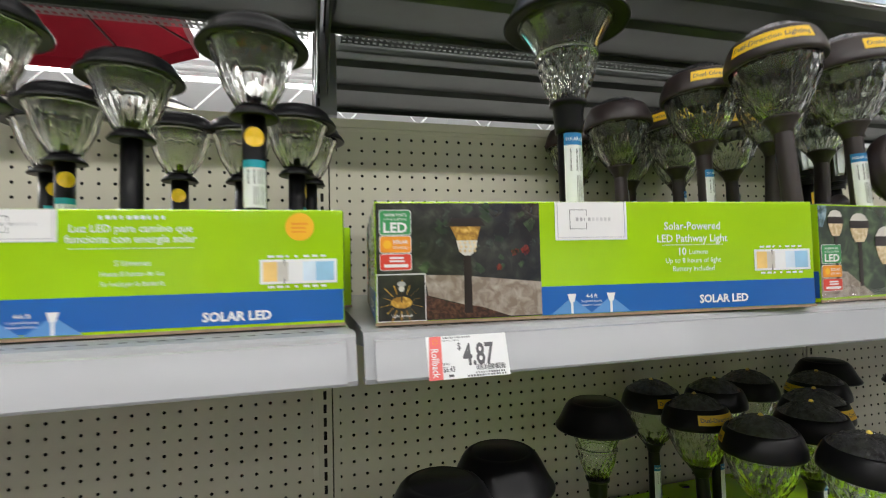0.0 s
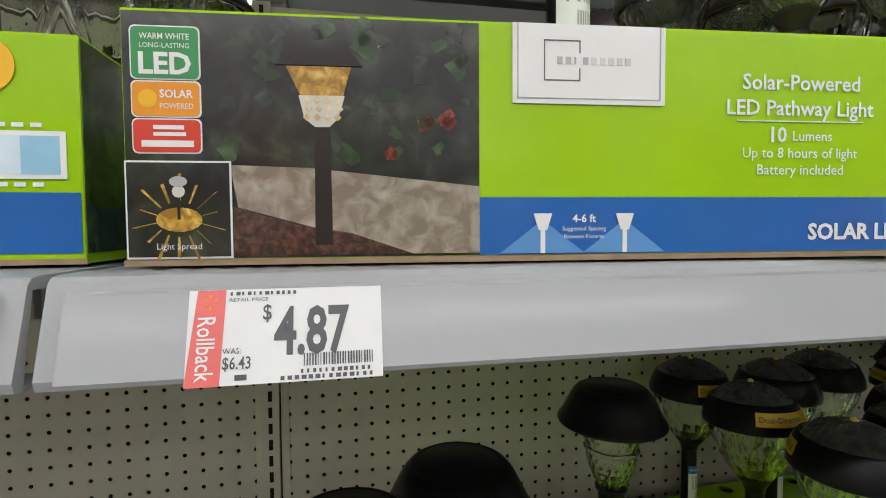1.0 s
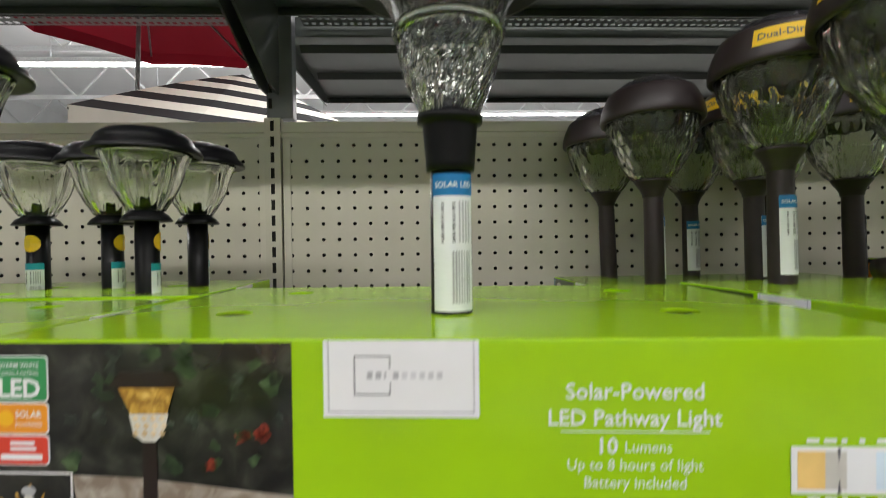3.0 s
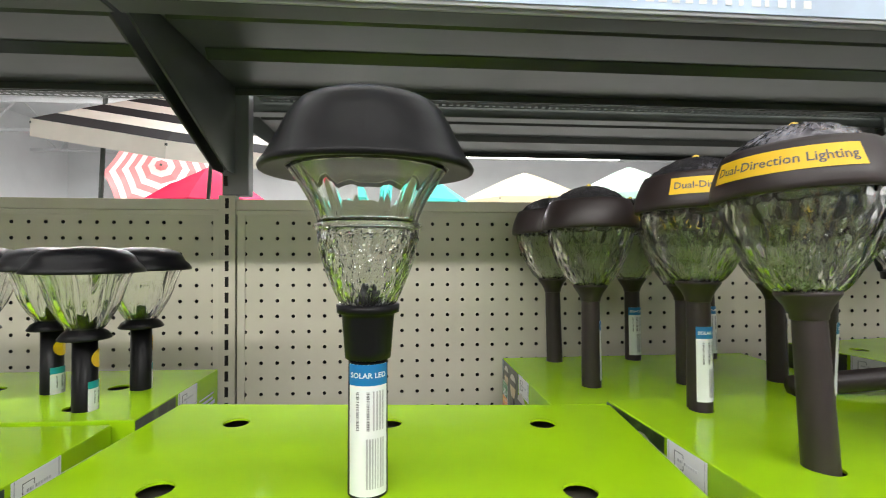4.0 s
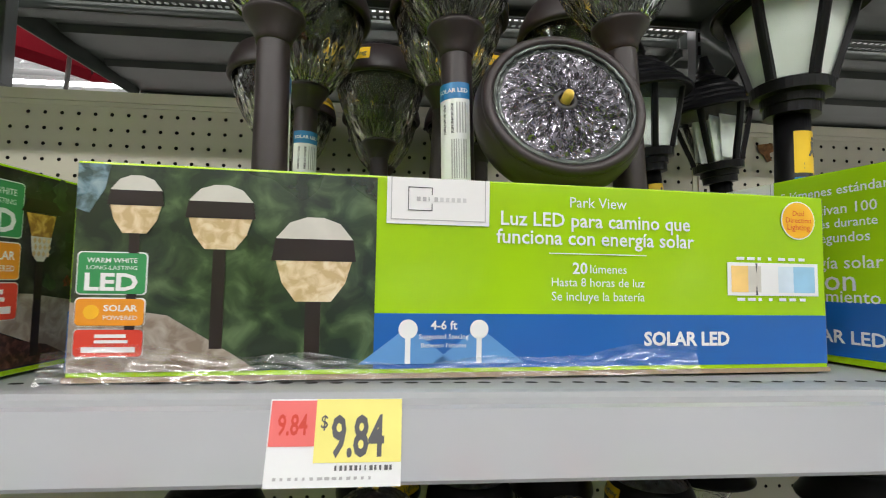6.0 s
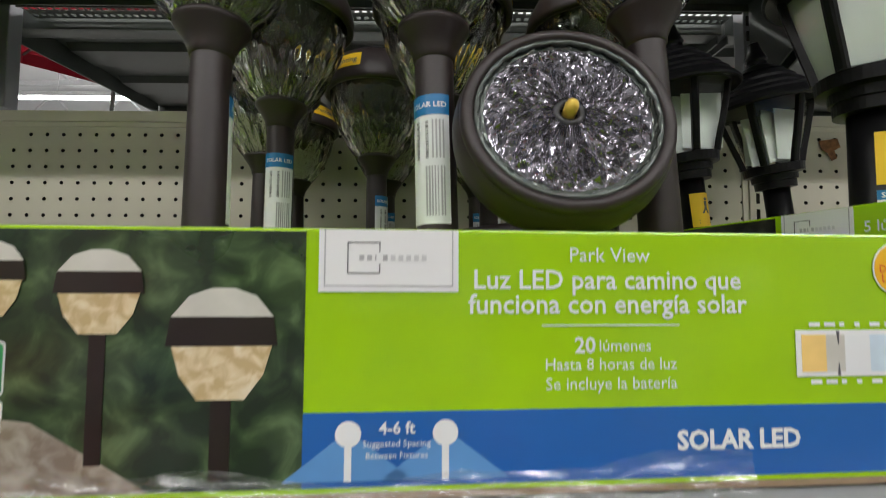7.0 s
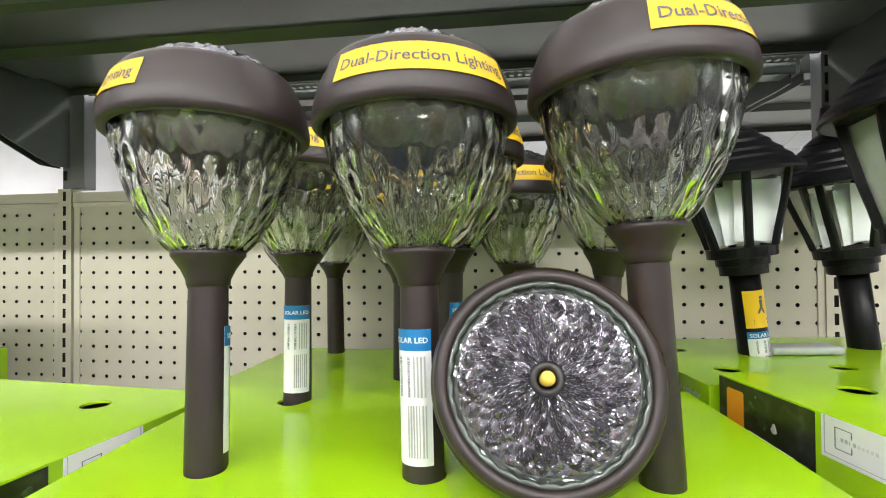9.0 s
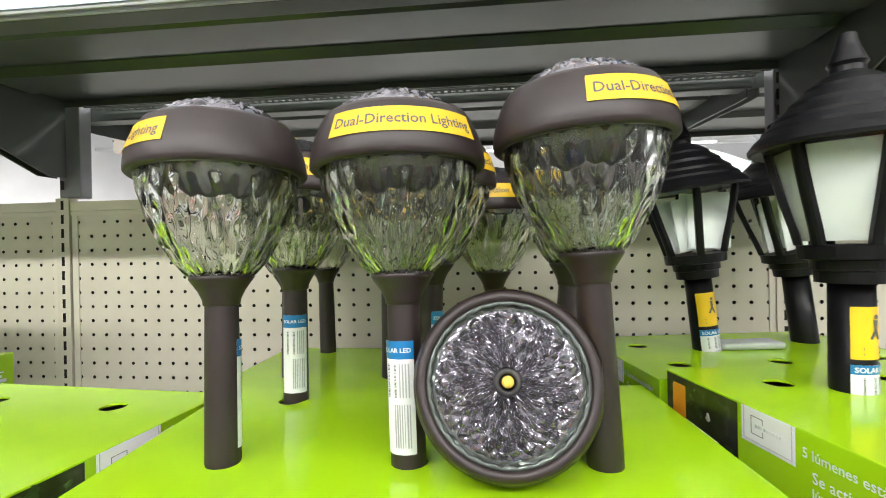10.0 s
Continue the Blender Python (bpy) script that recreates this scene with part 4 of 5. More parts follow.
def globe_lamp(words=True, BRONZE=BRONZE):
    """Bronze path lamp: pole, flared collar, cut-glass globe, domed cap with a glass top."""
    g = thing("globe_path_lamp", pose(0, 0, 0), "bronze plastic path lamp with a cut-glass globe and yellow cap sticker", "solar lamp", "globe lamps")
    pole = part("pole", lathe([(0.0112, -0.03), (0.0116, 0.0), (0.0108, 0.108), (0.0108, 0.110)], 28), BRONZE, g, smooth=True)
    part("collar", lathe([(0.0108, 0.106), (0.0118, 0.1065), (0.0122, 0.110), (0.0150, 0.1160), (0.0195, 0.1225), (0.0205, 0.1240), (0.0205, 0.1262), (0.014, 0.1262)], 40), BRONZE, g, smooth=True)
    rnd = random.Random(11)
    outer = []
    steps = 36
    for k in range(steps + 1):
        t = k / steps
        r = 0.0200 + 0.0316 * (math.sin(t * math.pi / 2) ** 0.80)
        outer.append((r, 0.1258 + 0.078 * t))
    inner = [(r - 0.0034, z + (0.002 if k == 0 else 0)) for k, (r, z) in enumerate(outer)]
    prof = outer + inner[::-1]
    m = len(outer)
    ph = [rnd.uniform(0, 6.28) for _ in range(8)]
    def shape(i, a, r, z):
        if i >= m:
            return r
        t = (z - 0.1258) / 0.078
        w = 0.10 * math.sin(3 * a + ph[0] + 9 * t) + 0.08 * math.sin(7 * a + ph[1] - 6 * t)
        p = 6 * a + 3.4 * t + w * 3
        q = 6 * a - 3.4 * t + w * 3
        v = max(abs(math.sin(p)), abs(math.sin(q)))
        fine = max(abs(math.sin(14 * a + 8 * t + ph[2])), abs(math.sin(14 * a - 8 * t + ph[3])))
        return r + 0.0040 * (v - 0.85) + 0.0029 * (fine - 0.8)
    glass = part("globe", lathe(prof, 144, shape, closed=True), GLASS, g, "clear cut-glass globe with shard-like facets", smooth=True)
    part("inner_plate", lathe([(0.0, 0.1985), (0.030, 0.1965), (0.047, 0.2005), (0.047, 0.206), (0.0, 0.206)], 32), CELL, g, "dark reflector plate under the cap", smooth=True)
    cap = part("cap", lathe([(r, z + 0.193) for r, z in CAPPROF], 72, closed=True), BRONZE, g, "rounded bronze cap", smooth=True)
    bm = petal_disc(0.0456, 0.2265, 0.0200, 0.0020, 192, 24, down=1, around=48, deep=3.2)
    lens = part("top_lens", bm, LENS, g, "clear petal-cut glass disc in the cap's top")
    lens.visible_shadow = False
    part("lens_back", lathe([(0.0, 0.2215), (0.030, 0.2215), (0.0452, 0.2220), (0.0452, 0.2190), (0.0, 0.2180)], 40), CELL, g, smooth=True)
    part("top_led", lathe([(0.0038, 0.2275), (0.0038, 0.2462), (0.0030, 0.2485), (0.0014, 0.2498), (0.0, 0.2502)], 20), LED, g, "small yellow light-emitting diode", smooth=True)
    if words:
        cap_sticker(cap, (0.0566, 0.193 + 0.0120), (0.0512, 0.193 + 0.0275), -math.pi / 2, 0.86, "Dual-Direction Lighting")
    pole_label(pole, 0.0115, 0.012, 0.083, -math.pi / 2, LABELBLUE)
    for c in g.children_recursive:
        c.data.transform(Matrix.Scale(1.04, 4))
    return g


def hat_lamp():
    """Black path lamp with a wide hat, a fluted upper glass and a diamond-cut lower cup."""
    g = thing("hat_path_lamp", pose(0, 0, 0), "black plastic path lamp with a wide hat over two-tier cut glass", "solar lamp", "hat lamps")
    pole = part("pole", lathe([(0.0128, -0.03), (0.0132, 0.0), (0.0128, 0.092)], 28), BLACK, g, smooth=True)
    part("sleeve", lathe([(0.0135, 0.088), (0.0150, 0.0885), (0.0155, 0.094), (0.0172, 0.116), (0.0178, 0.118), (0.0205, 0.1185), (0.0208, 0.1235), (0.012, 0.1240)], 40), BLACK, g, smooth=True)
    outer = [(0.0180 + 0.0150 * (1 - (1 - t) ** 1.7), 0.1240 + 0.048 * t) for t in [k / 16 for k in range(17)]]
    inner = [(r - 0.0028, z) for r, z in outer]
    m = len(outer)
    cupg = part("lower_glass", lathe(outer + inner[::-1], 96, lambda i, a, r, z: cut(i, a, r, z, 20, 0.0022, 170) if i < m else r, closed=True), GLASS, g, "diamond-cut clear glass cup")
    ring = part("glass_ring", lathe([(0.0325, 0.1720), (0.0350, 0.1725), (0.0360, 0.1745), (0.0350, 0.1765), (0.0325, 0.1770), (0.0305, 0.1765), (0.0305, 0.1725)], 60, closed=True), GLASS, g, smooth=True)
    outer2 = [(0.0318 + 0.0205 * t ** 1.35, 0.1772 + 0.036 * t) for t in [k / 12 for k in range(13)]]
    m2 = len(outer2)
    upg = part("upper_glass", lathe(outer2 + [(r - 0.0022, z) for r, z in outer2[::-1]], 96, lambda i, a, r, z: r + (0.0012 * abs(math.sin(9 * a)) if i < m2 else 0), closed=True), GLASS, g, "fluted flaring upper glass", smooth=True)
    for o in (cupg, ring, upg):
        o.visible_shadow = False
    part("inner_plate", lathe([(0.0, 0.2095), (0.044, 0.2110), (0.056, 0.2125), (0.056, 0.2150), (0.0, 0.2150)], 40), CELL, g, smooth=True)
    hat = [(0.0560, 0.2122), (0.0665, 0.2095), (0.0692, 0.2098), (0.0700, 0.2118), (0.0690, 0.2140), (0.0655, 0.2185), (0.0600, 0.2290), (0.0545, 0.2400), (0.0500, 0.2480), (0.0455, 0.2530), (0.0400, 0.2560), (0.0380, 0.2552), (0.0370, 0.2560), (0.0, 0.2575)]
    part("hat", lathe(hat, 80), BLACK, g, "wide black hat", smooth=True)
    part("light_seat", lathe([(0.010, 0.124), (0.009, 0.132), (0.004, 0.136), (0.0, 0.136)], 20), BLACK, g, smooth=True)
    pole_label(pole, 0.0132, 0.002, 0.086, -math.pi / 2, LABELBLUE)
    return g


def ribbed_lamp():
    """Small dark lamp with a ribbed tulip glass under a shallow hat."""
    g = thing("ribbed_path_lamp", pose(0, 0, 0), "small dark path lamp with a ribbed tulip glass and shallow hat", "solar lamp", "ribbed lamps")
    pole = part("pole", lathe([(0.0112, -0.03), (0.0114, 0.0), (0.0110, 0.084)], 24), BLACK, g, smooth=True)
    part("skirt", lathe([(0.0112, 0.0815), (0.0230, 0.0800), (0.0236, 0.0812), (0.0200, 0.0865), (0.0150, 0.0900), (0.0125, 0.0945), (0.0085, 0.0965), (0.0060, 0.1020), (0.0030, 0.1050), (0.0, 0.1070)], 40), BLACK, g, "flared skirt with a little finial", smooth=True)
    outer = [(0.0150 + 0.0135 * math.sin(min(1, t * 1.7) * math.pi / 2) + 0.0130 * t ** 2.4, 0.0905 + 0.059 * t) for t in [k / 18 for k in range(19)]]
    m = len(outer)
    gl = part("tulip_glass", lathe(outer + [(r - 0.002, z) for r, z in outer[::-1]], 96, lambda i, a, r, z: r + (0.0018 * abs(math.sin(8 * a)) if i < m else 0), closed=True), GLASS, g, "ribbed clear tulip glass", smooth=True)
    part("inner_plate", lathe([(0.0, 0.1470), (0.036, 0.1480), (0.040, 0.1500), (0.0, 0.1500)], 32), CELL, g, smooth=True)
    part("hat", lathe([(0.0400, 0.1500), (0.0505, 0.1470), (0.0526, 0.1472), (0.0530, 0.1490), (0.0500, 0.1540), (0.0455, 0.1580), (0.0440, 0.1615), (0.0420, 0.1650), (0.0360, 0.1695), (0.0250, 0.1725), (0.0100, 0.1738), (0.0, 0.1740)], 64), BLACK, g, "shallow stepped hat", smooth=True)
    def face(u, v, o):
        a = -math.pi / 2 + u / 0.0113
        return ((0.0113 + o) * math.cos(a), (0.0113 + o) * math.sin(a), v)
    bm = bmesh.new()
    c = bm.verts.new(face(0, 0.060, 0.0009))
    rim = [bm.verts.new(face(0.0095 * math.cos(t), 0.060 + 0.0095 * math.sin(t), 0.0008)) for t in [2 * math.pi * k / 20 for k in range(20)]]
    for k in range(20):
        bm.faces.new((c, rim[k], rim[(k + 1) % 20]))
    part("round_sticker", bm, YELLOW, pole, "round yellow sticker")
    pole_label(pole, 0.0113, -0.008, 0.038, -math.pi / 2, TEAL, False)
    return g


def lantern_lamp():
    """Black six-sided coach lantern on a pole, with bowed panes, paper inside and a stepped roof."""
    g = thing("lantern_path_lamp", pose(0, 0, 0), "black coach-lantern path lamp with clear panes and pale paper inside", "solar lamp", "lantern lamps")
    pole = part("pole", lathe([(0.0130, -0.03), (0.0132, 0.0), (0.0128, 0.080)], 28), BLACK, g, smooth=True)
    part("base_ring", lathe([(0.0128, 0.0745), (0.0200, 0.0750), (0.0203, 0.0830), (0.0222, 0.0835), (0.0225, 0.0900), (0.0290, 0.0910), (0.0296, 0.1000), (0.0, 0.1010)], 36), BLACK, g, "stepped collar below the lantern")
    z0, z1 = 0.100, 0.168
    side_line = [(0.0285, z0), (0.0315, z0 + 0.012), (0.0375, z0 + 0.032), (0.0430, z0 + 0.052), (0.0465, z1)]
    def ring(r, z, k, turn=0.0):
        a = 2 * math.pi * k / 6 + turn
        return Vector((r * math.cos(a), r * math.sin(a), z))
    for k in range(6):
        bm = bmesh.new()
        rows = []
        for r, z in side_line:
            c = ring(r, z, k)
            out = Vector((c.x, c.y, 0)).normalized()
            side = Vector((-out.y, out.x, 0))
            rows.append([bm.verts.new(c + side * q * 0.0034 + out * o) for q, o in ((-1, -0.003), (1, -0.003), (1, 0.0016), (0.5, 0.0024), (-0.5, 0.0024), (-1, 0.0016))])
        for p, q in zip(rows, rows[1:]):
            for j in range(6):
                bm.faces.new((p[j], p[(j + 1) % 6], q[(j + 1) % 6], q[j]))
        bm.faces.new(rows[0])
        bm.faces.new(rows[-1])
        part("bar", bm, BLACK, g)
        bm = bmesh.new()
        grid = []
        for r, z in side_line:
            a, b = ring(r - 0.001, z, k), ring(r - 0.001, z, k + 1)
            grid.append((bm.verts.new(a), bm.verts.new(b), bm.verts.new(b * 0.985 + Vector((0, 0, b.z * 0.015))), bm.verts.new(a * 0.985 + Vector((0, 0, a.z * 0.015)))))
        for p, q in zip(grid, grid[1:]):
            for j in range(4):
                bm.faces.new((p[j], p[(j + 1) % 4], q[(j + 1) % 4], q[j]))
        bm.faces.new(grid[0])
        bm.faces.new(grid[-1])
        pane = part("pane", bm, THINGLASS, g, "clear bent pane")
        pane.visible_shadow = False
    for w, h, tilt, x, y in ((0.040, 0.056, 5, 0.004, -0.017), (0.042, 0.054, -4, 0.0, -0.011), (0.042, 0.057, 9, 0.002, -0.004), (0.040, 0.054, -7, -0.002, 0.006), (0.036, 0.052, 3, 0.0, 0.014)):
        bm = slab(-w / 2, -0.0003, 0, w / 2, 0.0003, h)
        bmesh.ops.transform(bm, matrix=pose(x, y, z0 + 0.0045, 0, tilt, -22), verts=bm.verts)
        part("paper_sheet", bm, PAPER, g, "pale folded paper sheet")
    roof = [(0.0, 0.1660), (0.0480, 0.1660), (0.0490, 0.1672), (0.0555, 0.1640), (0.0575, 0.1648), (0.0578, 0.1672), (0.0545, 0.1720), (0.0500, 0.1765), (0.0490, 0.1790), (0.0435, 0.1835), (0.0425, 0.1862), (0.0350, 0.1925), (0.0340, 0.1955), (0.0255, 0.2025), (0.0245, 0.2050), (0.0160, 0.2110), (0.0105, 0.2140), (0.0100, 0.2180), (0.0115, 0.2205), (0.0100, 0.2240), (0.0070, 0.2320), (0.0052, 0.2400), (0.0, 0.2425)]
    part("roof", lathe(roof, 72), BLACK, g, "stepped black roof with a finial")
    a0 = -math.pi / 2
    def face(u, v, o):
        a = a0 + u / 0.0130
        return ((0.0130 + o) * math.cos(a), (0.0130 + o) * math.sin(a), v)
    bm = bmesh.new()
    n = 10
    lo = [bm.verts.new(face(-0.0135 + 0.027 * k / n, 0.026, 0.0005)) for k in range(n + 1)]
    hi = [bm.verts.new(face(-0.0135 + 0.027 * k / n, 0.060, 0.0005)) for k in range(n + 1)]
    for k in range(n):
        bm.faces.new((lo[k], lo[k + 1], hi[k + 1], hi[k]))
    part("yellow_sticker", bm, YELLOW, pole, "yellow motion sticker", smooth=True)
    for pts in (disc(0.001, 0.0535, 0.0016, 10), [(-0.001, 0.0515), (0.0022, 0.0515), (0.0018, 0.045), (0.004, 0.039), (0.0025, 0.039), (0.0005, 0.043), (-0.002, 0.039), (-0.0035, 0.0395), (-0.0005, 0.045)]):
        part("walk_mark", plate(pts, face, 0.0010, 0.0002), INK, pole)
    bars(-0.007, 0.0290, 0.008, 0.0355, 2, face, 0.0008, INK, pole, "fine_print", False, 4)
    pole_label(pole, 0.0132, -0.016, 0.0225, a0, LABELBLUE)
    for c in g.children_recursive:
        c.data.transform(Matrix.Scale(1.2, 4))
    return g


def place(ob, x, y, z, turn=0, lean=0, way=0, pole_turn=None, cap_turn=None):
    """Copy a lamp to a spot: turned, leaning towards a compass way, its pole and cap turned on their own."""
    made = copy_thing(ob, pose(x, y, z) @ pose(0, 0, 0, 0, 0, way) @ pose(0, 0, 0, lean, 0, 0) @ pose(0, 0, 0, 0, 0, turn - way))
    for c in made.children:
        if c.name.startswith("pole") and pole_turn is not None:
            c.rotation_euler = (0, 0, radians(pole_turn - turn))
        if c.name.startswith("cap") and cap_turn is not None:
            c.rotation_euler = (0, 0, radians(cap_turn - turn))
    return made


# globe lamps on the two middle cartons; the first is the pattern for the rest
GT = SHELF + 0.1085
GLOBE = globe_lamp()
GLOBE.matrix_world = pose(0.709, 0.583, GT, 2, 0, 70)
tagged(GLOBE, "bronze path lamp with a cut-glass globe and yellow sticker")
# front row
place(GLOBE, 0.583, 0.447, GT - 0.0035, 0, -4, 22, 139, -52)
place(GLOBE, 0.7125, 0.4525, GT - 0.0035, 40, -3, 28, -22, 16)
place(GLOBE, 0.842, 0.457, GT + 0.009, 80, -3, 60, 170, 42)
# second row and the carton behind
place(GLOBE, 0.578, 0.583, GT - 0.004, 15, -1.5, 0, 16, -6)
place(GLOBE, T2[1][2].x, T2[1][2].y, GT - 0.004, 200, -6, -60, 150, 120)
for (j, i), turn, lean, way, pt, ct in (((0, 0), 130, -2, 0, 95, 190), ((1, 0), -100, -2, 40, 180, 60), ((1, 1), 5, -1, 40, 8, 200), ((0, 1), 160, -2, 10, 60, -60), ((1, 2), 20, -2, 20, 30, 150), ((0, 2), -30, -2, 10, 100, 8)):
    place(GLOBE, T2B[j][i].x, T2B[j][i].y, SHELF + 0.092, turn, lean, way, pt, ct)
# one lamp has come apart: its pole and globe lie behind, its head leans on edge in front
lying = copy_thing(GLOBE, Matrix.Translation((0.735, 0.612, GT + 0.0125)) @ Vector((0.93, -0.18, 0.12)).to_track_quat("Z", "Y").to_matrix().to_4x4() @ pose(0, 0, 0, 0, 0, 40))
tagged(lying, "bronze lamp pole with a paper label, lying on the carton")
doomed = []
for c in lying.children_recursive:
    if c.name.split(".")[0] in ("cap", "globe", "inner_plate", "top_lens", "lens_back", "top_led") or c.parent in doomed:
        doomed.append(c)
for c in doomed:
    bpy.data.objects.remove(c)


face_out = Vector((0.0, -0.95, 0.30)).normalized()
head = thing("fallen_lamp", Matrix.Translation((0.779, 0.421, GT + 0.0635)) @ (-face_out).to_track_quat("Z", "Y").to_matrix().to_4x4(), "loose bronze lamp head on edge, petal-cut glass face outwards", "lamp head")
cap = part("cap", lathe([(0.049, 0.001), (0.0540, 0.0012), (0.0568, 0.0045), (0.0586, 0.0105), (0.0593, 0.0165), (0.0589, 0.0215), (0.0570, 0.0270), (0.0530, 0.0325), (0.0475, 0.0375), (0.0458, 0.0375), (0.0458, 0.032), (0.050, 0.020), (0.050, 0.006)], 96, closed=True), BRONZE, head, "rounded bronze cap", smooth=True)
part("rim", lathe([(0.0486, 0.001), (0.0489, -0.0016), (0.0502, -0.0030), (0.0526, -0.0032), (0.0548, -0.0018), (0.0562, 0.0014), (0.0550, 0.0040), (0.0480, 0.0030)], 96, closed=True), BRONZE, head, smooth=True)
cap_sticker(cap, (0.0573, 0.0052), (0.0593, 0.0158), math.pi / 2 + 0.58, 0.84, "Dual-Direction Lighting")
part("glass_face", petal_disc(0.0436, 0.0006, 0.0034, 0.0036, 300, 44, 0.0086, around=60, deep=3.4), LENS, head, "clear glass pressed with rings of pointed petals")
part("glass_edge", petal_disc(0.0486, 0.0016, 0.0010, 0.0016, 288, 10, 0.0426, around=52, deep=0.7), LENSEDGE, head, "outer glass ring of large petals, tinted green for the carton showing in it")
part("glass_lip", lathe([(0.0490, 0.0010), (0.0486, -0.0016), (0.0474, -0.0020), (0.0464, -0.0006), (0.0474, 0.0010)], 240, lambda i, a, r, z: r - (0.0011 * abs(math.sin(15 * a)) if i in (2, 3) else 0), closed=True), LENSEDGE, head, "scalloped lip of the glass", smooth=True)
part("reflector", lathe([(0.0, 0.0100), (0.020, 0.0092), (0.0485, 0.0062), (0.0485, 0.0085), (0.0, 0.0125)], 48), CELL, head, "dark glossy reflector behind the glass", smooth=True)
part("back_dome", petal_disc(0.0456, 0.0375, 0.020, 0.003, down=1), LENS, head)
part("led_collar", lathe([(0.0092, 0.004), (0.0090, -0.0022), (0.0070, -0.0036), (0.0052, -0.0036), (0.0044, 0.002), (0.0044, 0.004)], 28, closed=True), CELL, head, smooth=True)
part("led", lathe([(0.0036, 0.004), (0.0036, -0.0075), (0.0030, -0.0098), (0.0016, -0.0112), (0.0, -0.0116)], 20), LED, head, "small yellow light-emitting diode", smooth=True)

HAT = hat_lamp()
HAT.matrix_world = pose(T1[0][1].x, T1[0][1].y, SHELF + 0.107, 0, 0, 5)
tagged(HAT, "black path lamp with a wide hat over cut glass")

RIB = ribbed_lamp()
RIB.matrix_world = pose(-0.077, 0.462, SHELF + 0.118, 0, 0, 6)
for x, y, z, turn in ((-0.212, 0.555, 0.114, 200), (-0.30, 0.462, 0.118, 30), (-0.200, 0.705, 0.096, 2), (-0.118, 0.706, 0.096, 85), (-0.042, 0.640, 0.096, 104), (-0.026, 0.715, 0.096, 150), (-0.31, 0.640, 0.104, 30), (-0.36, 0.715, 0.104, 60)):
    place(RIB, x, y, SHELF + z, turn)

LAN = lantern_lamp()
LT = SHELF + 0.133
LAN.matrix_world = pose(1.056, 0.551, LT - 0.004, 0, 0, 22)
place(LAN, 1.033, 0.765, SHELF + 0.120, 20, 6, -90)
place(LAN, 1.177, 0.815, SHELF + 0.120, 40, 8, -80, 150)
# the foremost lantern has a frosted sleeve that fills its panes
sleeve = part("frosted_sleeve", lathe([(0.0306, 0.1236), (0.0348, 0.1368), (0.0414, 0.1608), (0.0474, 0.1848), (0.0504, 0.1980)], 6), FROST, LAN, "milky frosted sleeve behind the panes")
for c in [c for c in LAN.children if c.name.startswith("paper_sheet")]:
    bpy.data.objects.remove(c)


# ---- lower shelf: more cartons and lamps in the shade ----
LOW = 0.722
for fx, fy, w, lab in ((0.10, 0.40, 0.40, "lime carton with hat lamps on the lower shelf"), (0.52, 0.42, 0.42, "lime carton with globe lamps on the lower shelf")):
    c, _ = carton("light_carton", fx, fy, 0, w, 0.24, 0.107, "small", "es2", lab, z=LOW, front=False, sides="")
    c, _ = carton("light_carton", fx + 0.18, fy + 0.25, 0, w, 0.23, 0.107, "small", "es2", lab, z=LOW, front=False, sides="")
carton("light_carton", 0.985, 0.42, 0, 0.20, 0.24, 0.107, "small", "es2", "lime carton with hat lamps on the lower shelf", z=LOW, front=False, sides="")
LB = LOW + 0.107
# the globe lamp again, in black that stands in for the shelf's shade
SHADEGLOBE = globe_lamp(True, BLACK)
SHADEGLOBE.matrix_world = pose(0.875, 0.660, LB, 0, 0, 30)
tagged(SHADEGLOBE, "path lamp with a cut-glass globe, coloured black for the lower shelf's shade")
for x, y, turn in ((0.115, 0.505, 20), (0.213, 0.570, 80), (0.457, 0.729, 10), (1.150, 0.845, 40), (1.300, 0.740, 60)):
    place(HAT, x, y, LB, turn)
for x, y, turn, lean, pt, ct in ((0.650, 0.825, 25, 0, 20, 22), (0.650, 0.690, 140, -4, 100, 10), (0.648, 0.570, 90, 0, 60, 200), (0.715, 0.475, 60, 3, 150, 170), (0.775, 0.790, 0, 0, 40, 140), (0.790, 0.600, 150, 0, 80, 110), (0.900, 0.825, 30, 0, 90, 150), (1.020, 0.765, 70, 0, 20, 240), (1.080, 0.600, 40, 0, 10, 190)):
    place(SHADEGLOBE, x, y, LB, turn, lean, 0, pt, ct)


# ---- price tags on the label rail ----
def tag_face(x0, z0):
    """Places on the rail's leaning face, from its lower left corner."""
    def face(u, v, o):
        return (x0 + u, LIPY - 0.0112 + (0.0089 / 0.029) * (z0 + v - (SHELF - 0.0365)) - o, z0 + v)
    return face


tag = thing("price_tag", pose(0, 0, 0), "white paper price tag with a red side band", "price tag", "price tags")
f = tag_face(0.0625, 1.2395)
part("card", plate(rect(0, 0, 0.0685, 0.0325), f, 0.0006, 0.0004), LABEL, tag)
part("red_band", plate([(0, 0), (0.0115, 0), (0.0125, 0.0325), (0.0030, 0.0325)], f, 0.0009), PINKRED, tag, "red side band")
lettering("Rollback", 0.0066, 0.0125, 0.0215, f, 0.0011, LABEL, tag, 0.01, 0.0062, -90)
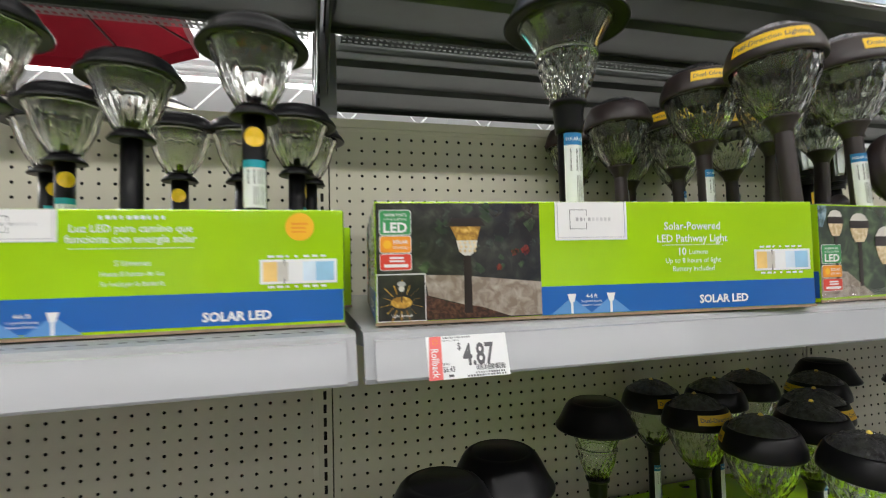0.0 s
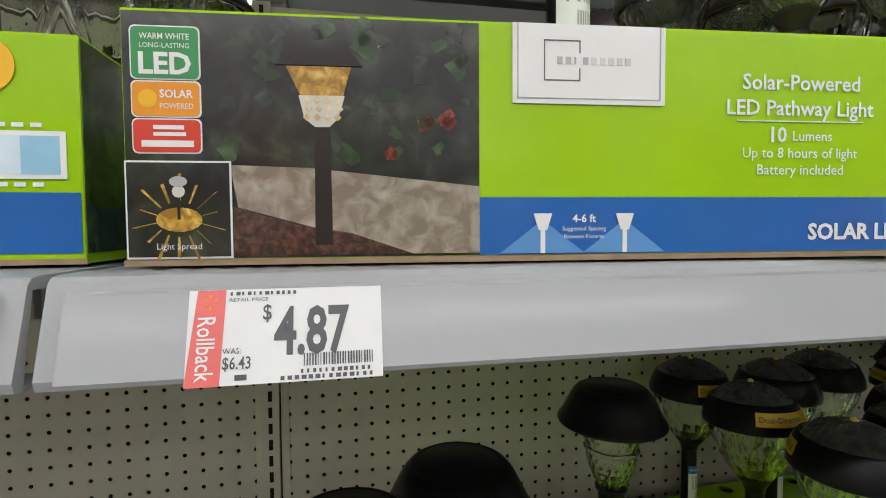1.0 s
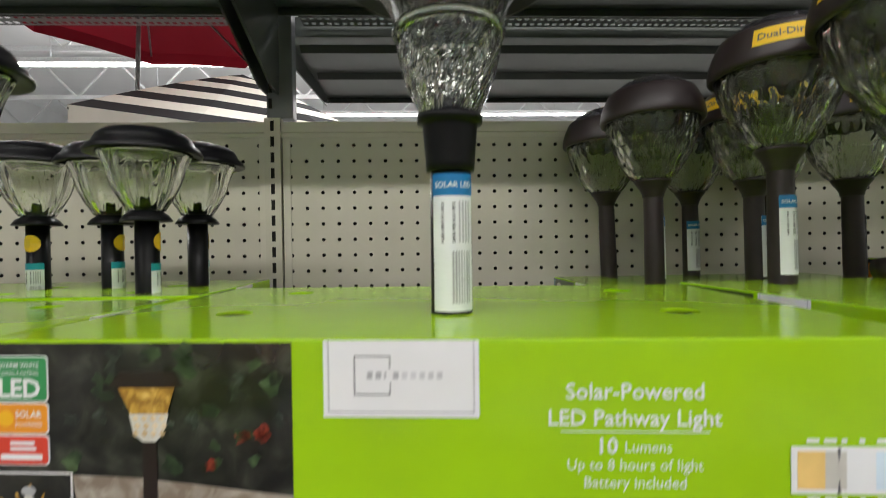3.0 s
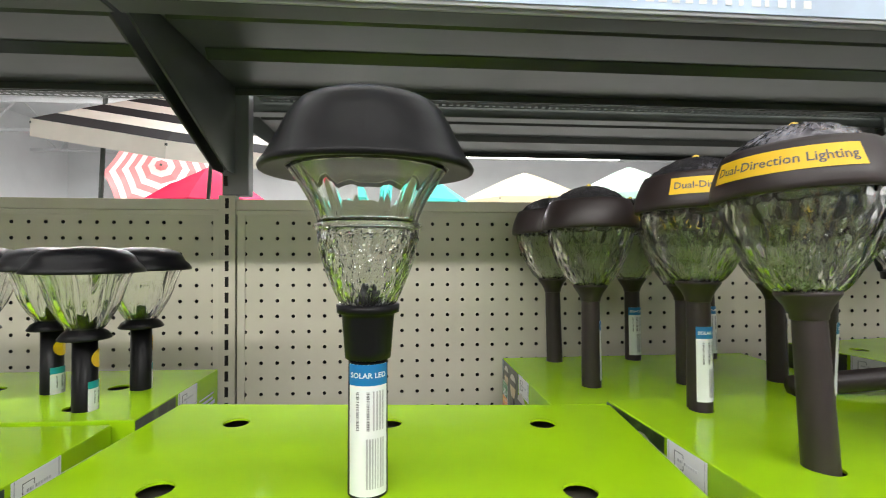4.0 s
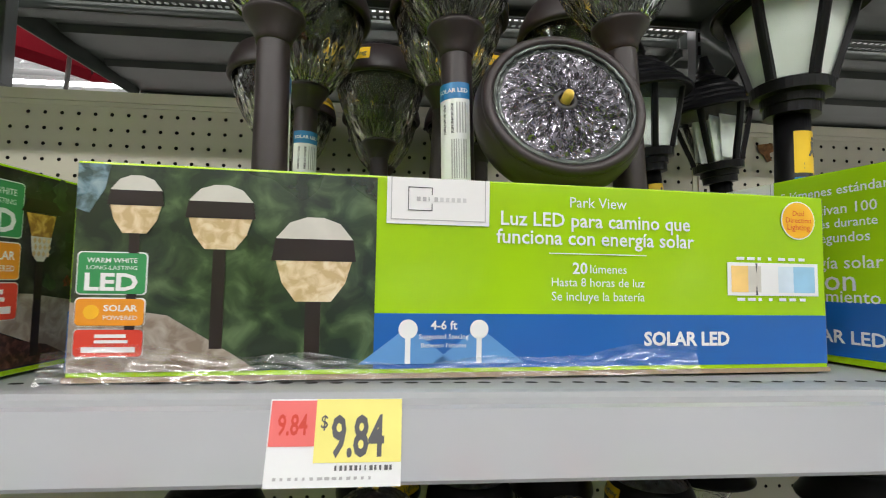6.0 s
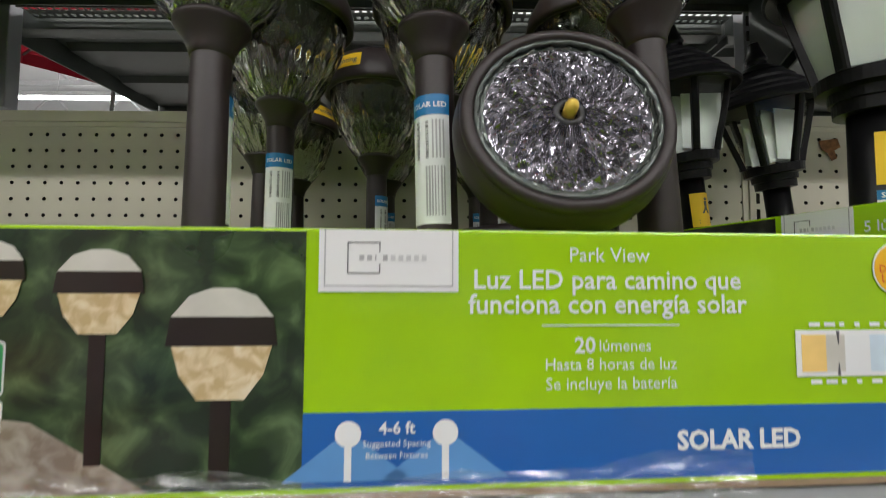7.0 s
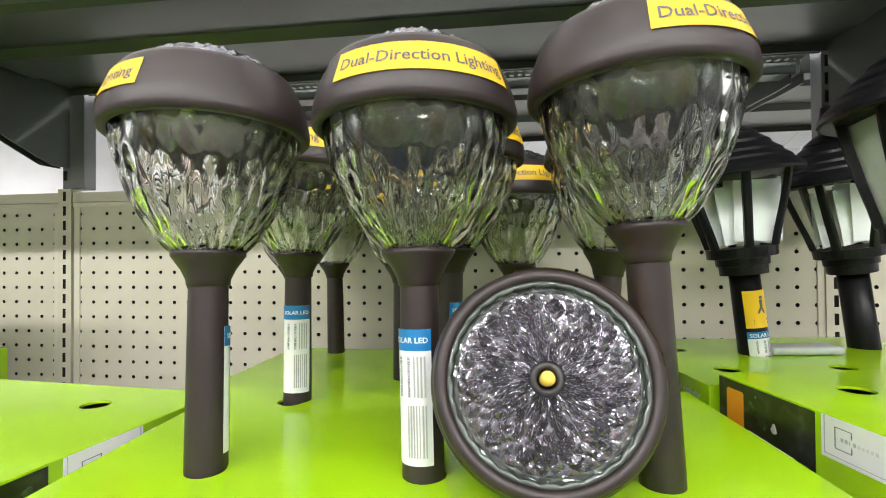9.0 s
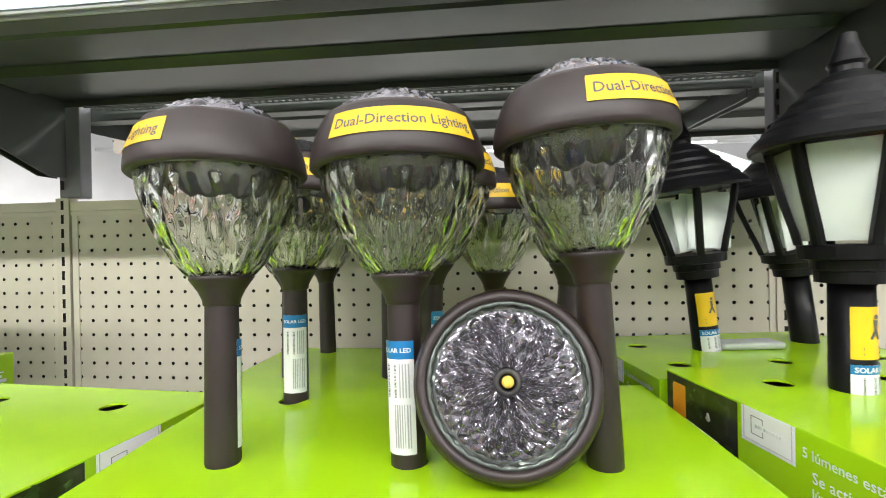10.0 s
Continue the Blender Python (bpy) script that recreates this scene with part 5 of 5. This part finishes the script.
for k in range(6):
    a = radians(60 * k + 30)
    u, v = 0.0073, 0.0282
    part("spark_mark", plate([(u + 0.0008 * math.cos(a), v + 0.0008 * math.sin(a)), (u + 0.0026 * math.cos(a - 0.2), v + 0.0026 * math.sin(a - 0.2)), (u + 0.0026 * math.cos(a + 0.2), v + 0.0026 * math.sin(a + 0.2))], f, 0.0011), ORANGE, tag)
lettering("4.87", 0.0430, 0.0180, 0.0270, f, 0.0009, INK, tag, 0.025, 0.0165)
lettering("$", 0.0270, 0.0245, 0.0030, f, 0.0009, INK, tag, 0.01, 0.0055)
lettering("WAS:", 0.0152, 0.0115, 0.0062, f, 0.0009, INK, tag, 0.0, 0.0020)
lettering("$6.43", 0.0170, 0.0075, 0.0095, f, 0.0009, INK, tag, 0.01, 0.0042)
lettering("RETAIL PRICE", 0.0205, 0.0290, 0.0135, f, 0.0009, INK, tag, 0.0, 0.0012)
bars(0.0140, 0.0305, 0.0380, 0.0318, 12, f, 0.0009, INK, tag, "fine_print", True, 8)
bars(0.0400, 0.0052, 0.0655, 0.0095, 26, f, 0.0009, INK, tag, "barcode", True, 3)
bars(0.0390, 0.0028, 0.0650, 0.0042, 12, f, 0.0009, INK, tag, "fine_print", True, 4)
bars(0.0320, 0.0008, 0.0660, 0.0022, 14, f, 0.0009, INK, tag, "fine_print", True, 5)
part("small_mark", plate(rect(0.0165, 0.0016, 0.0205, 0.0034), f, 0.0009), INK, tag)

tag = thing("price_tag", pose(0, 0, 0), "yellow and white price tag with a red corner", "price tag", "price tags")
f = tag_face(0.6150, 1.2410)
part("card", plate(rect(0, 0, 0.0590, 0.0350), f, 0.0006, 0.0004), LABEL, tag)
part("yellow_field", plate(rect(0.0205, 0.0095, 0.0590, 0.0350), f, 0.0009), PALEYELLOW, tag, "yellow price field")
part("red_field", plate(rect(0.0005, 0.0160, 0.0205, 0.0345), f, 0.0009), PINKRED, tag, "red corner field")
lettering("9.84", 0.0395, 0.0205, 0.0235, f, 0.0011, INK, tag, 0.025, 0.0165)
lettering("$", 0.0245, 0.0260, 0.0030, f, 0.0011, INK, tag, 0.01, 0.0055)
lettering("9.84", 0.0105, 0.0250, 0.0130, f, 0.0011, RED, tag, 0.02, 0.0085)
bars(0.0300, 0.0065, 0.0560, 0.0085, 12, f, 0.0011, INK, tag, "barcode", True, 3)
bars(0.0040, 0.0030, 0.0480, 0.0042, 14, f, 0.0011, FAINT, tag, "fine_print", True, 4)

# crumpled clear wrap along the foot of the middle carton
wrap = thing("plastic_wrap", pose(0.5125, 0.365, SHELF, 0, 0, 4.0), "crumpled clear plastic film along the carton's foot", "plastic film")
bm = bmesh.new()
rnd = random.Random(9)
nu, nv = 150, 12
grid = []
for i in range(nu + 1):
    u = -0.008 + 0.34 * i / nu
    top = 0.012 + 0.004 * math.sin(u * 21 + 1) + 0.002 * math.sin(u * 67)
    row = []
    for j in range(nv + 1):
        n1 = noise.noise(Vector((u * 45, j * 0.35 + u * 30, 0.3)))
        n2 = noise.noise(Vector((u * 140, j * 0.9 - u * 60, 4.0)))
        row.append(bm.verts.new((u, -0.0040 - 0.0040 * abs(n1) - 0.0008 * abs(n2) - 0.005 * (1 - j / nv) ** 2, 0.0012 + top * j / nv + 0.0015 * n1)))
    grid.append(row)
for i in range(nu):
    for j in range(nv):
        bm.faces.new((grid[i][j], grid[i + 1][j], grid[i + 1][j + 1], grid[i][j + 1]))
film = part("film", bm, PLASTIC, wrap, smooth=True)
film.visible_shadow = False

# white moulded tray lying on the rear lantern carton
tray = thing("plastic_tray", pose(1.085, 0.775, SHELF + 0.120, 0, 0, 8), "shallow white plastic tray lying on the carton", "tray")
part("tray", slab(-0.040, -0.016, 0, 0.040, 0.016, 0.009, 0.004), material("milky_plastic", (0.42, 0.47, 0.42), 0.25), tray, smooth=True)

# a torn brown tag on the pegboard
torn = thing("torn_tag", pose(1.335, BACK - 0.003, 1.575), "torn rust-brown paper tag stuck on the pegboard", "paper tag")
part("tag", plate([(-0.018, 0.012), (0.012, 0.016), (0.016, 0.002), (0.006, -0.003), (0.010, -0.016), (0.001, -0.020), (-0.004, -0.008), (-0.014, -0.002)], lambda u, v, o: (u, -o, v), 0.0012, 0.0008), material("rusty_paper", (0.22, 0.10, 0.035), 0.8, vary=0.5, scale=120), torn)


# ---- goods on the upper shelf ----
def bulb_carton(x, w, h, kind):
    c = thing("bulb_carton", pose(x, 0.600, UP + 0.028), {"w": "white carton of string lights with grey and orange print", "a": "dark carton with an amber glass bulb picture", "t": "slim carton with a photo of string lights", "b": "dark navy carton on the upper shelf"}[kind], "light carton", "bulb cartons")
    m = {"w": WHITE, "a": material("charcoal_print", (0.02, 0.025, 0.035), 0.35), "t": material("photo_side", (0.45, 0.38, 0.28), 0.4, vary=0.4, scale=60), "b": material("navy_print", (0.02, 0.06, 0.16), 0.35)}[kind]
    part("body", slab(0, 0, 0, w, 0.16, h, 0.0015), m, c)
    fc = lambda u, v, o: (u, -o, v)
    if kind == "w":
        part("orange_strip", plate(rect(w * 0.62, 0.004, w * 0.92, 0.009), fc, 0.0006), ORANGE, c)
        part("grey_panel", plate(rect(w * 0.06, 0.010, w * 0.36, 0.034), fc, 0.0006), material("lilac_grey", (0.30, 0.28, 0.38), 0.4), c)
        bars(w * 0.10, 0.016, w * 0.32, 0.028, 2, fc, 0.0008, WHITE, c, "fine_print", False)
        part("ring_mark", plate(disc(w * 0.84, 0.022, 0.005), fc, 0.0006), FAINT, c)
        part("ring_mark", plate(disc(w * 0.84, 0.022, 0.0034), fc, 0.0008), WHITE, c)
        bars(w * 0.45, 0.05, w * 0.9, 0.07, 4, fc, 0.0006, FAINT, c, "fine_print", False, 6)
    elif kind == "a":
        bulb = [(w * 0.55 + 0.016 * math.cos(t) * (1 if math.sin(t) < 0 else 0.75), 0.040 + 0.022 * math.sin(t)) for t in [2 * math.pi * k / 24 for k in range(24)]]
        part("bulb_picture", plate(bulb, fc, 0.0006), PRINTGOLD, c, "printed amber bulb")
        part("blue_blot", plate(disc(w * 0.15, 0.045, 0.012), fc, 0.0006), PALEBLUE, c)
    elif kind == "t":
        rnd2 = random.Random(int(x * 1000) + 5)
        for k in range(10):
            part("light_dot", plate(disc(rnd2.uniform(w * 0.6, w * 0.95), rnd2.uniform(0.01, h * 0.9), 0.002, 8), fc, 0.0006), WHITE, c)
        part("green_panel", plate(rect(w * 0.08, 0.012, w * 0.45, 0.030), fc, 0.0006), BADGEGREEN, c)
        part("amber_panel", plate(rect(w * 0.08, 0.032, w * 0.45, 0.050), fc, 0.0006), ORANGE, c)
    else:
        bars(w * 0.1, 0.012, w * 0.8, 0.03, 3, fc, 0.0006, PALEBLUE, c, "fine_print", False)
    return c


x = -1.15
for w, h, kind in ((0.16, 0.12, "w"), (0.20, 0.16, "a"), (0.16, 0.14, "w"), (0.15, 0.14, "w"), (0.12, 0.15, "t"), (0.16, 0.12, "w"), (0.10, 0.12, "a")):
    bulb_carton(x, w, h, kind)
    x += w + 0.012
x = 0.05
for w, h, kind in ((0.06, 0.10, "a"), (0.13, 0.07, "b"), (0.125, 0.13, "w"), (0.125, 0.13, "w"), (0.125, 0.13, "w"), (0.105, 0.13, "w"), (0.055, 0.13, "t"), (0.060, 0.12, "w"), (0.055, 0.13, "t"), (0.075, 0.12, "a"), (0.13, 0.10, "b")):
    bulb_carton(x, w, h, kind)
    x += w + 0.004
x = 1.26
for w, h, kind in ((0.14, 0.13, "w"), (0.14, 0.13, "w"), (0.12, 0.12, "a"), (0.15, 0.13, "w")):
    bulb_carton(x, w, h, kind)
    x += w + 0.01
# shelf strip cards on the upper rail
strip = thing("shelf_card", pose(0, 0, 0), "pale blue printed card in the upper label rail", "shelf card")
part("card", slab(0.08, 0.5782, UP + 0.001, 0.99, 0.5795, UP + 0.024), material("pale_card", (0.50, 0.62, 0.78), 0.35, vary=0.2, scale=9), strip)
bars(0.42, UP + 0.008, 0.70, UP + 0.016, 20, lambda u, v, o: (u, 0.5782 - o, v), 0.0006, WHITE, strip, "fine_print", True, 12)
part("blue_card", slab(0.17, 0.5770, UP + 0.001, 0.265, 0.5781, UP + 0.027), BLUE, strip)


# ---- the gondola's foot ----
for i in (-1, 0, 1):
    x0 = 0.014 + i * BAY
    base = thing("base_deck", pose(x0, 0, 0), "grey steel base deck at the foot of the shelving", "base deck", "base decks")
    part("deck", slab(0, 0.30, 0.14, BAY - 0.006, BACK - 0.006, 0.165, 0.002), STEEL, base)
    part("kick_plate", slab(0, 0.33, 0.0, BAY - 0.006, 0.335, 0.14), DARKSTEEL, base)
    part("rear_panel", slab(0, BACK - 0.002, 0.165, BAY - 0.006, BACK + 0.004, TOP0 - STEP * 43.6), PEG, base)


# ---- the store round about ----
FLOORM = material("polished_concrete", (0.115, 0.112, 0.106), 0.25, vary=0.12, scale=2.0, bump=0.02, bscale=30)
WALLM = material("white_wall_paint", (0.78, 0.79, 0.80), 0.7, vary=0.03, scale=1.5)
CEILM = material("white_ceiling_deck", (0.80, 0.81, 0.82), 0.7, vary=0.03, scale=1.0)
TRUSS = material("white_truss_paint", (0.66, 0.67, 0.68), 0.5)


def setting(name, bm, mat, label, category):
    ob = part(name, bm, mat, None)
    return tagged(ob, label, category, kind="structure")


setting("floor", slab(-14, -9, -0.05, 14, 22, 0), FLOORM, "polished grey concrete store floor", "floor")
setting("ceiling", slab(-14, -9, 6.6, 14, 22, 6.7), CEILM, "white corrugated store ceiling", "ceiling")
for nm, b in (("wall_north", (-14, 21.8, 0, 14, 22, 6.6)), ("wall_south", (-14, -9, 0, 14, -8.8, 6.6)), ("wall_west", (-14, -8.8, 0, -13.8, 21.8, 6.6)), ("wall_east", (13.8, -8.8, 0, 14, 21.8, 6.6))):
    setting(nm, slab(*b), WALLM, "white painted store wall", "wall")
for k in range(9):
    y = -6 + 3.2 * k
    t = thing("roof_truss", pose(0, y, 5.3), "white painted open-web steel roof truss", "truss", "roof trusses")
    part("bottom_chord", slab(-13.7, -0.05, 0, 13.7, 0.05, 0.10), TRUSS, t)
    part("top_chord", slab(-13.7, -0.05, 1.0, 13.7, 0.05, 1.10), TRUSS, t)
    bm = bmesh.new()
    for j in range(28):
        xa = -13.7 + j * 0.98
        xb = xa + 0.98
        za, zb = (0.05, 1.05) if j % 2 else (1.05, 0.05)
        a, b = Vector((xa, 0, za)), Vector((xb, 0, zb))
        d = (b - a).normalized().cross(Vector((0, 1, 0))) * 0.022
        q = [a - d, a + d, b + d, b - d]
        lo = [bm.verts.new(p + Vector((0, -0.02, 0))) for p in q]
        hi = [bm.verts.new(p + Vector((0, 0.02, 0))) for p in q]
        bm.faces.new(lo)
        bm.faces.new(hi)
        for n in range(4):
            bm.faces.new((lo[n], lo[(n + 1) % 4], hi[(n + 1) % 4], hi[n]))
    part("web", bm, TRUSS, t)
TUBE = glow_material("fluorescent_tube", (1.0, 0.98, 0.95), 22.0)
for y in (-7.9, -3.65, -0.75, 4.2, 9.75, 13.5, 17.5):
    t = thing("ceiling_light", pose(0.3, y, 4.95), "long white fluorescent strip light hung below the ceiling", "strip light", "ceiling lights")
    part("housing", slab(-8, -0.11, 0.02, 8, 0.11, 0.10, 0.01), TRUSS, t)
    part("tube", slab(-8, -0.07, -0.015, 8, 0.07, 0.012), TUBE, t, "glowing tube")
    for x in (-7.2, -3.6, 0, 3.6, 7.2):
        part("hanger", slab(x - 0.008, -0.008, 0.10, x + 0.008, 0.008, 1.65), TRUSS, t)

# shelving of the opposite side of the aisle, behind the viewer
opp = thing("opposite_shelving", pose(0.3, -2.6, 0), "long dark run of store shelving across the aisle", "shelving")
part("back_panel", slab(-4, -0.5, 0, 4, -0.46, 2.1), PEG, opp)
for z in (0.15, 0.65, 1.15, 1.65):
    part("shelf", slab(-4, -0.45, z, 4, 0.0, z + 0.035), STEEL, opp)
rnd = random.Random(21)
for z in (0.185, 0.685, 1.185, 1.685):
    x = -3.9
    while x < 3.8:
        w = rnd.uniform(0.15, 0.45)
        b = thing("stock_box", pose(0.3 + x, -3.0, z + 0.001), "plain coloured stock box on the shelving across the aisle", "box", "stock boxes")
        part("body", slab(0, 0, 0, w - 0.02, 0.36, rnd.uniform(0.18, 0.40), 0.003), rnd.choice((KRAFT, WHITE, BLUE, GREEN, FAINT, RED, DKGREEN)), b)
        x += w


def umbrella(name, m, radius, rise, cols, label, n=8, stripes=0, open_under=True):
    """A garden umbrella: pole, ribs and a canopy of panels with a scalloped hem."""
    u = thing(name, m, label, "umbrella", "garden umbrellas")
    mats = cols
    bm = bmesh.new()
    rows = max(6, stripes)
    ringv = []
    for j in range(rows + 1):
        t = j / rows
        ring = []
        for k in range(n * 4):
            a = 2 * math.pi * k / (n * 4)
            c = math.cos(math.pi / n) / math.cos((a % (2 * math.pi / n)) - math.pi / n)
            sag = 1 - 0.03 * t * abs(math.sin(n * a / 2))
            ring.append(bm.verts.new((radius * t * c * sag * math.cos(a) + 1e-4 * math.cos(a), radius * t * c * sag * math.sin(a) + 1e-4 * math.sin(a), rise * (1 - t ** 1.15))))
        ringv.append(ring)
    hem = [bm.verts.new(v.co + Vector((0, 0, -radius * 0.09))) for v in ringv[-1]]
    ringv.append(hem)
    for j, (p, q) in enumerate(zip(ringv, ringv[1:])):
        for k in range(n * 4):
            f = bm.faces.new((p[k], p[(k + 1) % (n * 4)], q[(k + 1) % (n * 4)], q[k]))
            f.material_index = (j % 2 if stripes else 0) % len(mats)
    part("canopy", bm, mats, u)
    part("pole", lathe([(0.02, -2.3), (0.02, rise)], 12), DARKSTEEL, u)
    for k in range(n):
        a = 2 * math.pi * k / n
        bm = bmesh.new()
        tip = Vector((radius * math.cos(a), radius * math.sin(a), -0.02))
        hub = Vector((0, 0, rise - 0.05))
        side = Vector((-math.sin(a), math.cos(a), 0)) * 0.009
        lo = [bm.verts.new(p) for p in (hub - side, hub + side, tip + side, tip - side)]
        hi = [bm.verts.new(v.co - Vector((0, 0, 0.018))) for v in lo]
        bm.faces.new(lo)
        bm.faces.new(hi)
        for j in range(4):
            bm.faces.new((lo[j], lo[(j + 1) % 4], hi[(j + 1) % 4], hi[j]))
        part("rib", bm, DARKSTEEL, u)
    return u


def cloth(name, c):
    m = material(name, c, 0.85, vary=0.06, scale=8)
    nt = m.node_tree
    out = next(n for n in nt.nodes if n.type == "OUTPUT_MATERIAL")
    thin = nt.nodes.new("ShaderNodeBsdfTranslucent")
    thin.inputs[0].default_value = (*[min(1, q * 1.1) for q in c], 1)
    mix = nt.nodes.new("ShaderNodeMixShader")
    mix.inputs[0].default_value = 0.5
    nt.links.new(nt.nodes["Principled BSDF"].outputs[0], mix.inputs[1])
    nt.links.new(thin.outputs[0], mix.inputs[2])
    nt.links.new(mix.outputs[0], out.inputs[0])
    return m


umbrella("garden_umbrella", pose(-1.66, 5.25, 2.66, 12, 6, 10), 1.50, 0.52, [cloth("black_cloth", (0.02, 0.02, 0.022)), cloth("cream_cloth", (0.72, 0.69, 0.62))], "open garden umbrella in black and cream stripes", stripes=9)
umbrella("garden_umbrella", pose(-2.40, 4.79, 3.74, 0, 2, 25), 1.42, 0.5, [cloth("red_cloth", (0.075, 0.003, 0.006))], "open dark red garden umbrella hung high")
umbrella("garden_umbrella", pose(-3.5, 8.2, 2.75, 70, 0, 15), 0.85, 0.35, [cloth("rose_cloth", (0.62, 0.22, 0.22)), cloth("pale_cloth", (0.75, 0.66, 0.62))], "tilted garden umbrella in rose and white rings", stripes=9)
umbrella("garden_umbrella", pose(-2.9, 8.4, 2.32, 0, 0, 5), 1.0, 0.62, [cloth("magenta_cloth", (0.62, 0.02, 0.09))], "open magenta garden umbrella")
umbrella("garden_umbrella", pose(0.40, 7.2, 2.24, 0, 0, 0), 0.90, 0.55, [cloth("aqua_cloth", (0.10, 0.62, 0.55))], "open aqua garden umbrella")
umbrella("garden_umbrella", pose(2.3, 8.0, 2.35, 0, 0, 12), 1.1, 0.5, [cloth("sand_cloth", (0.66, 0.55, 0.38))], "open sand-coloured garden umbrella")
umbrella("garden_umbrella", pose(3.9, 7.6, 2.4, 0, 0, 30), 1.0, 0.5, [cloth("mint_cloth", (0.40, 0.66, 0.50)), cloth("pale_mint_cloth", (0.70, 0.74, 0.66))], "open garden umbrella in mint and white", stripes=10)
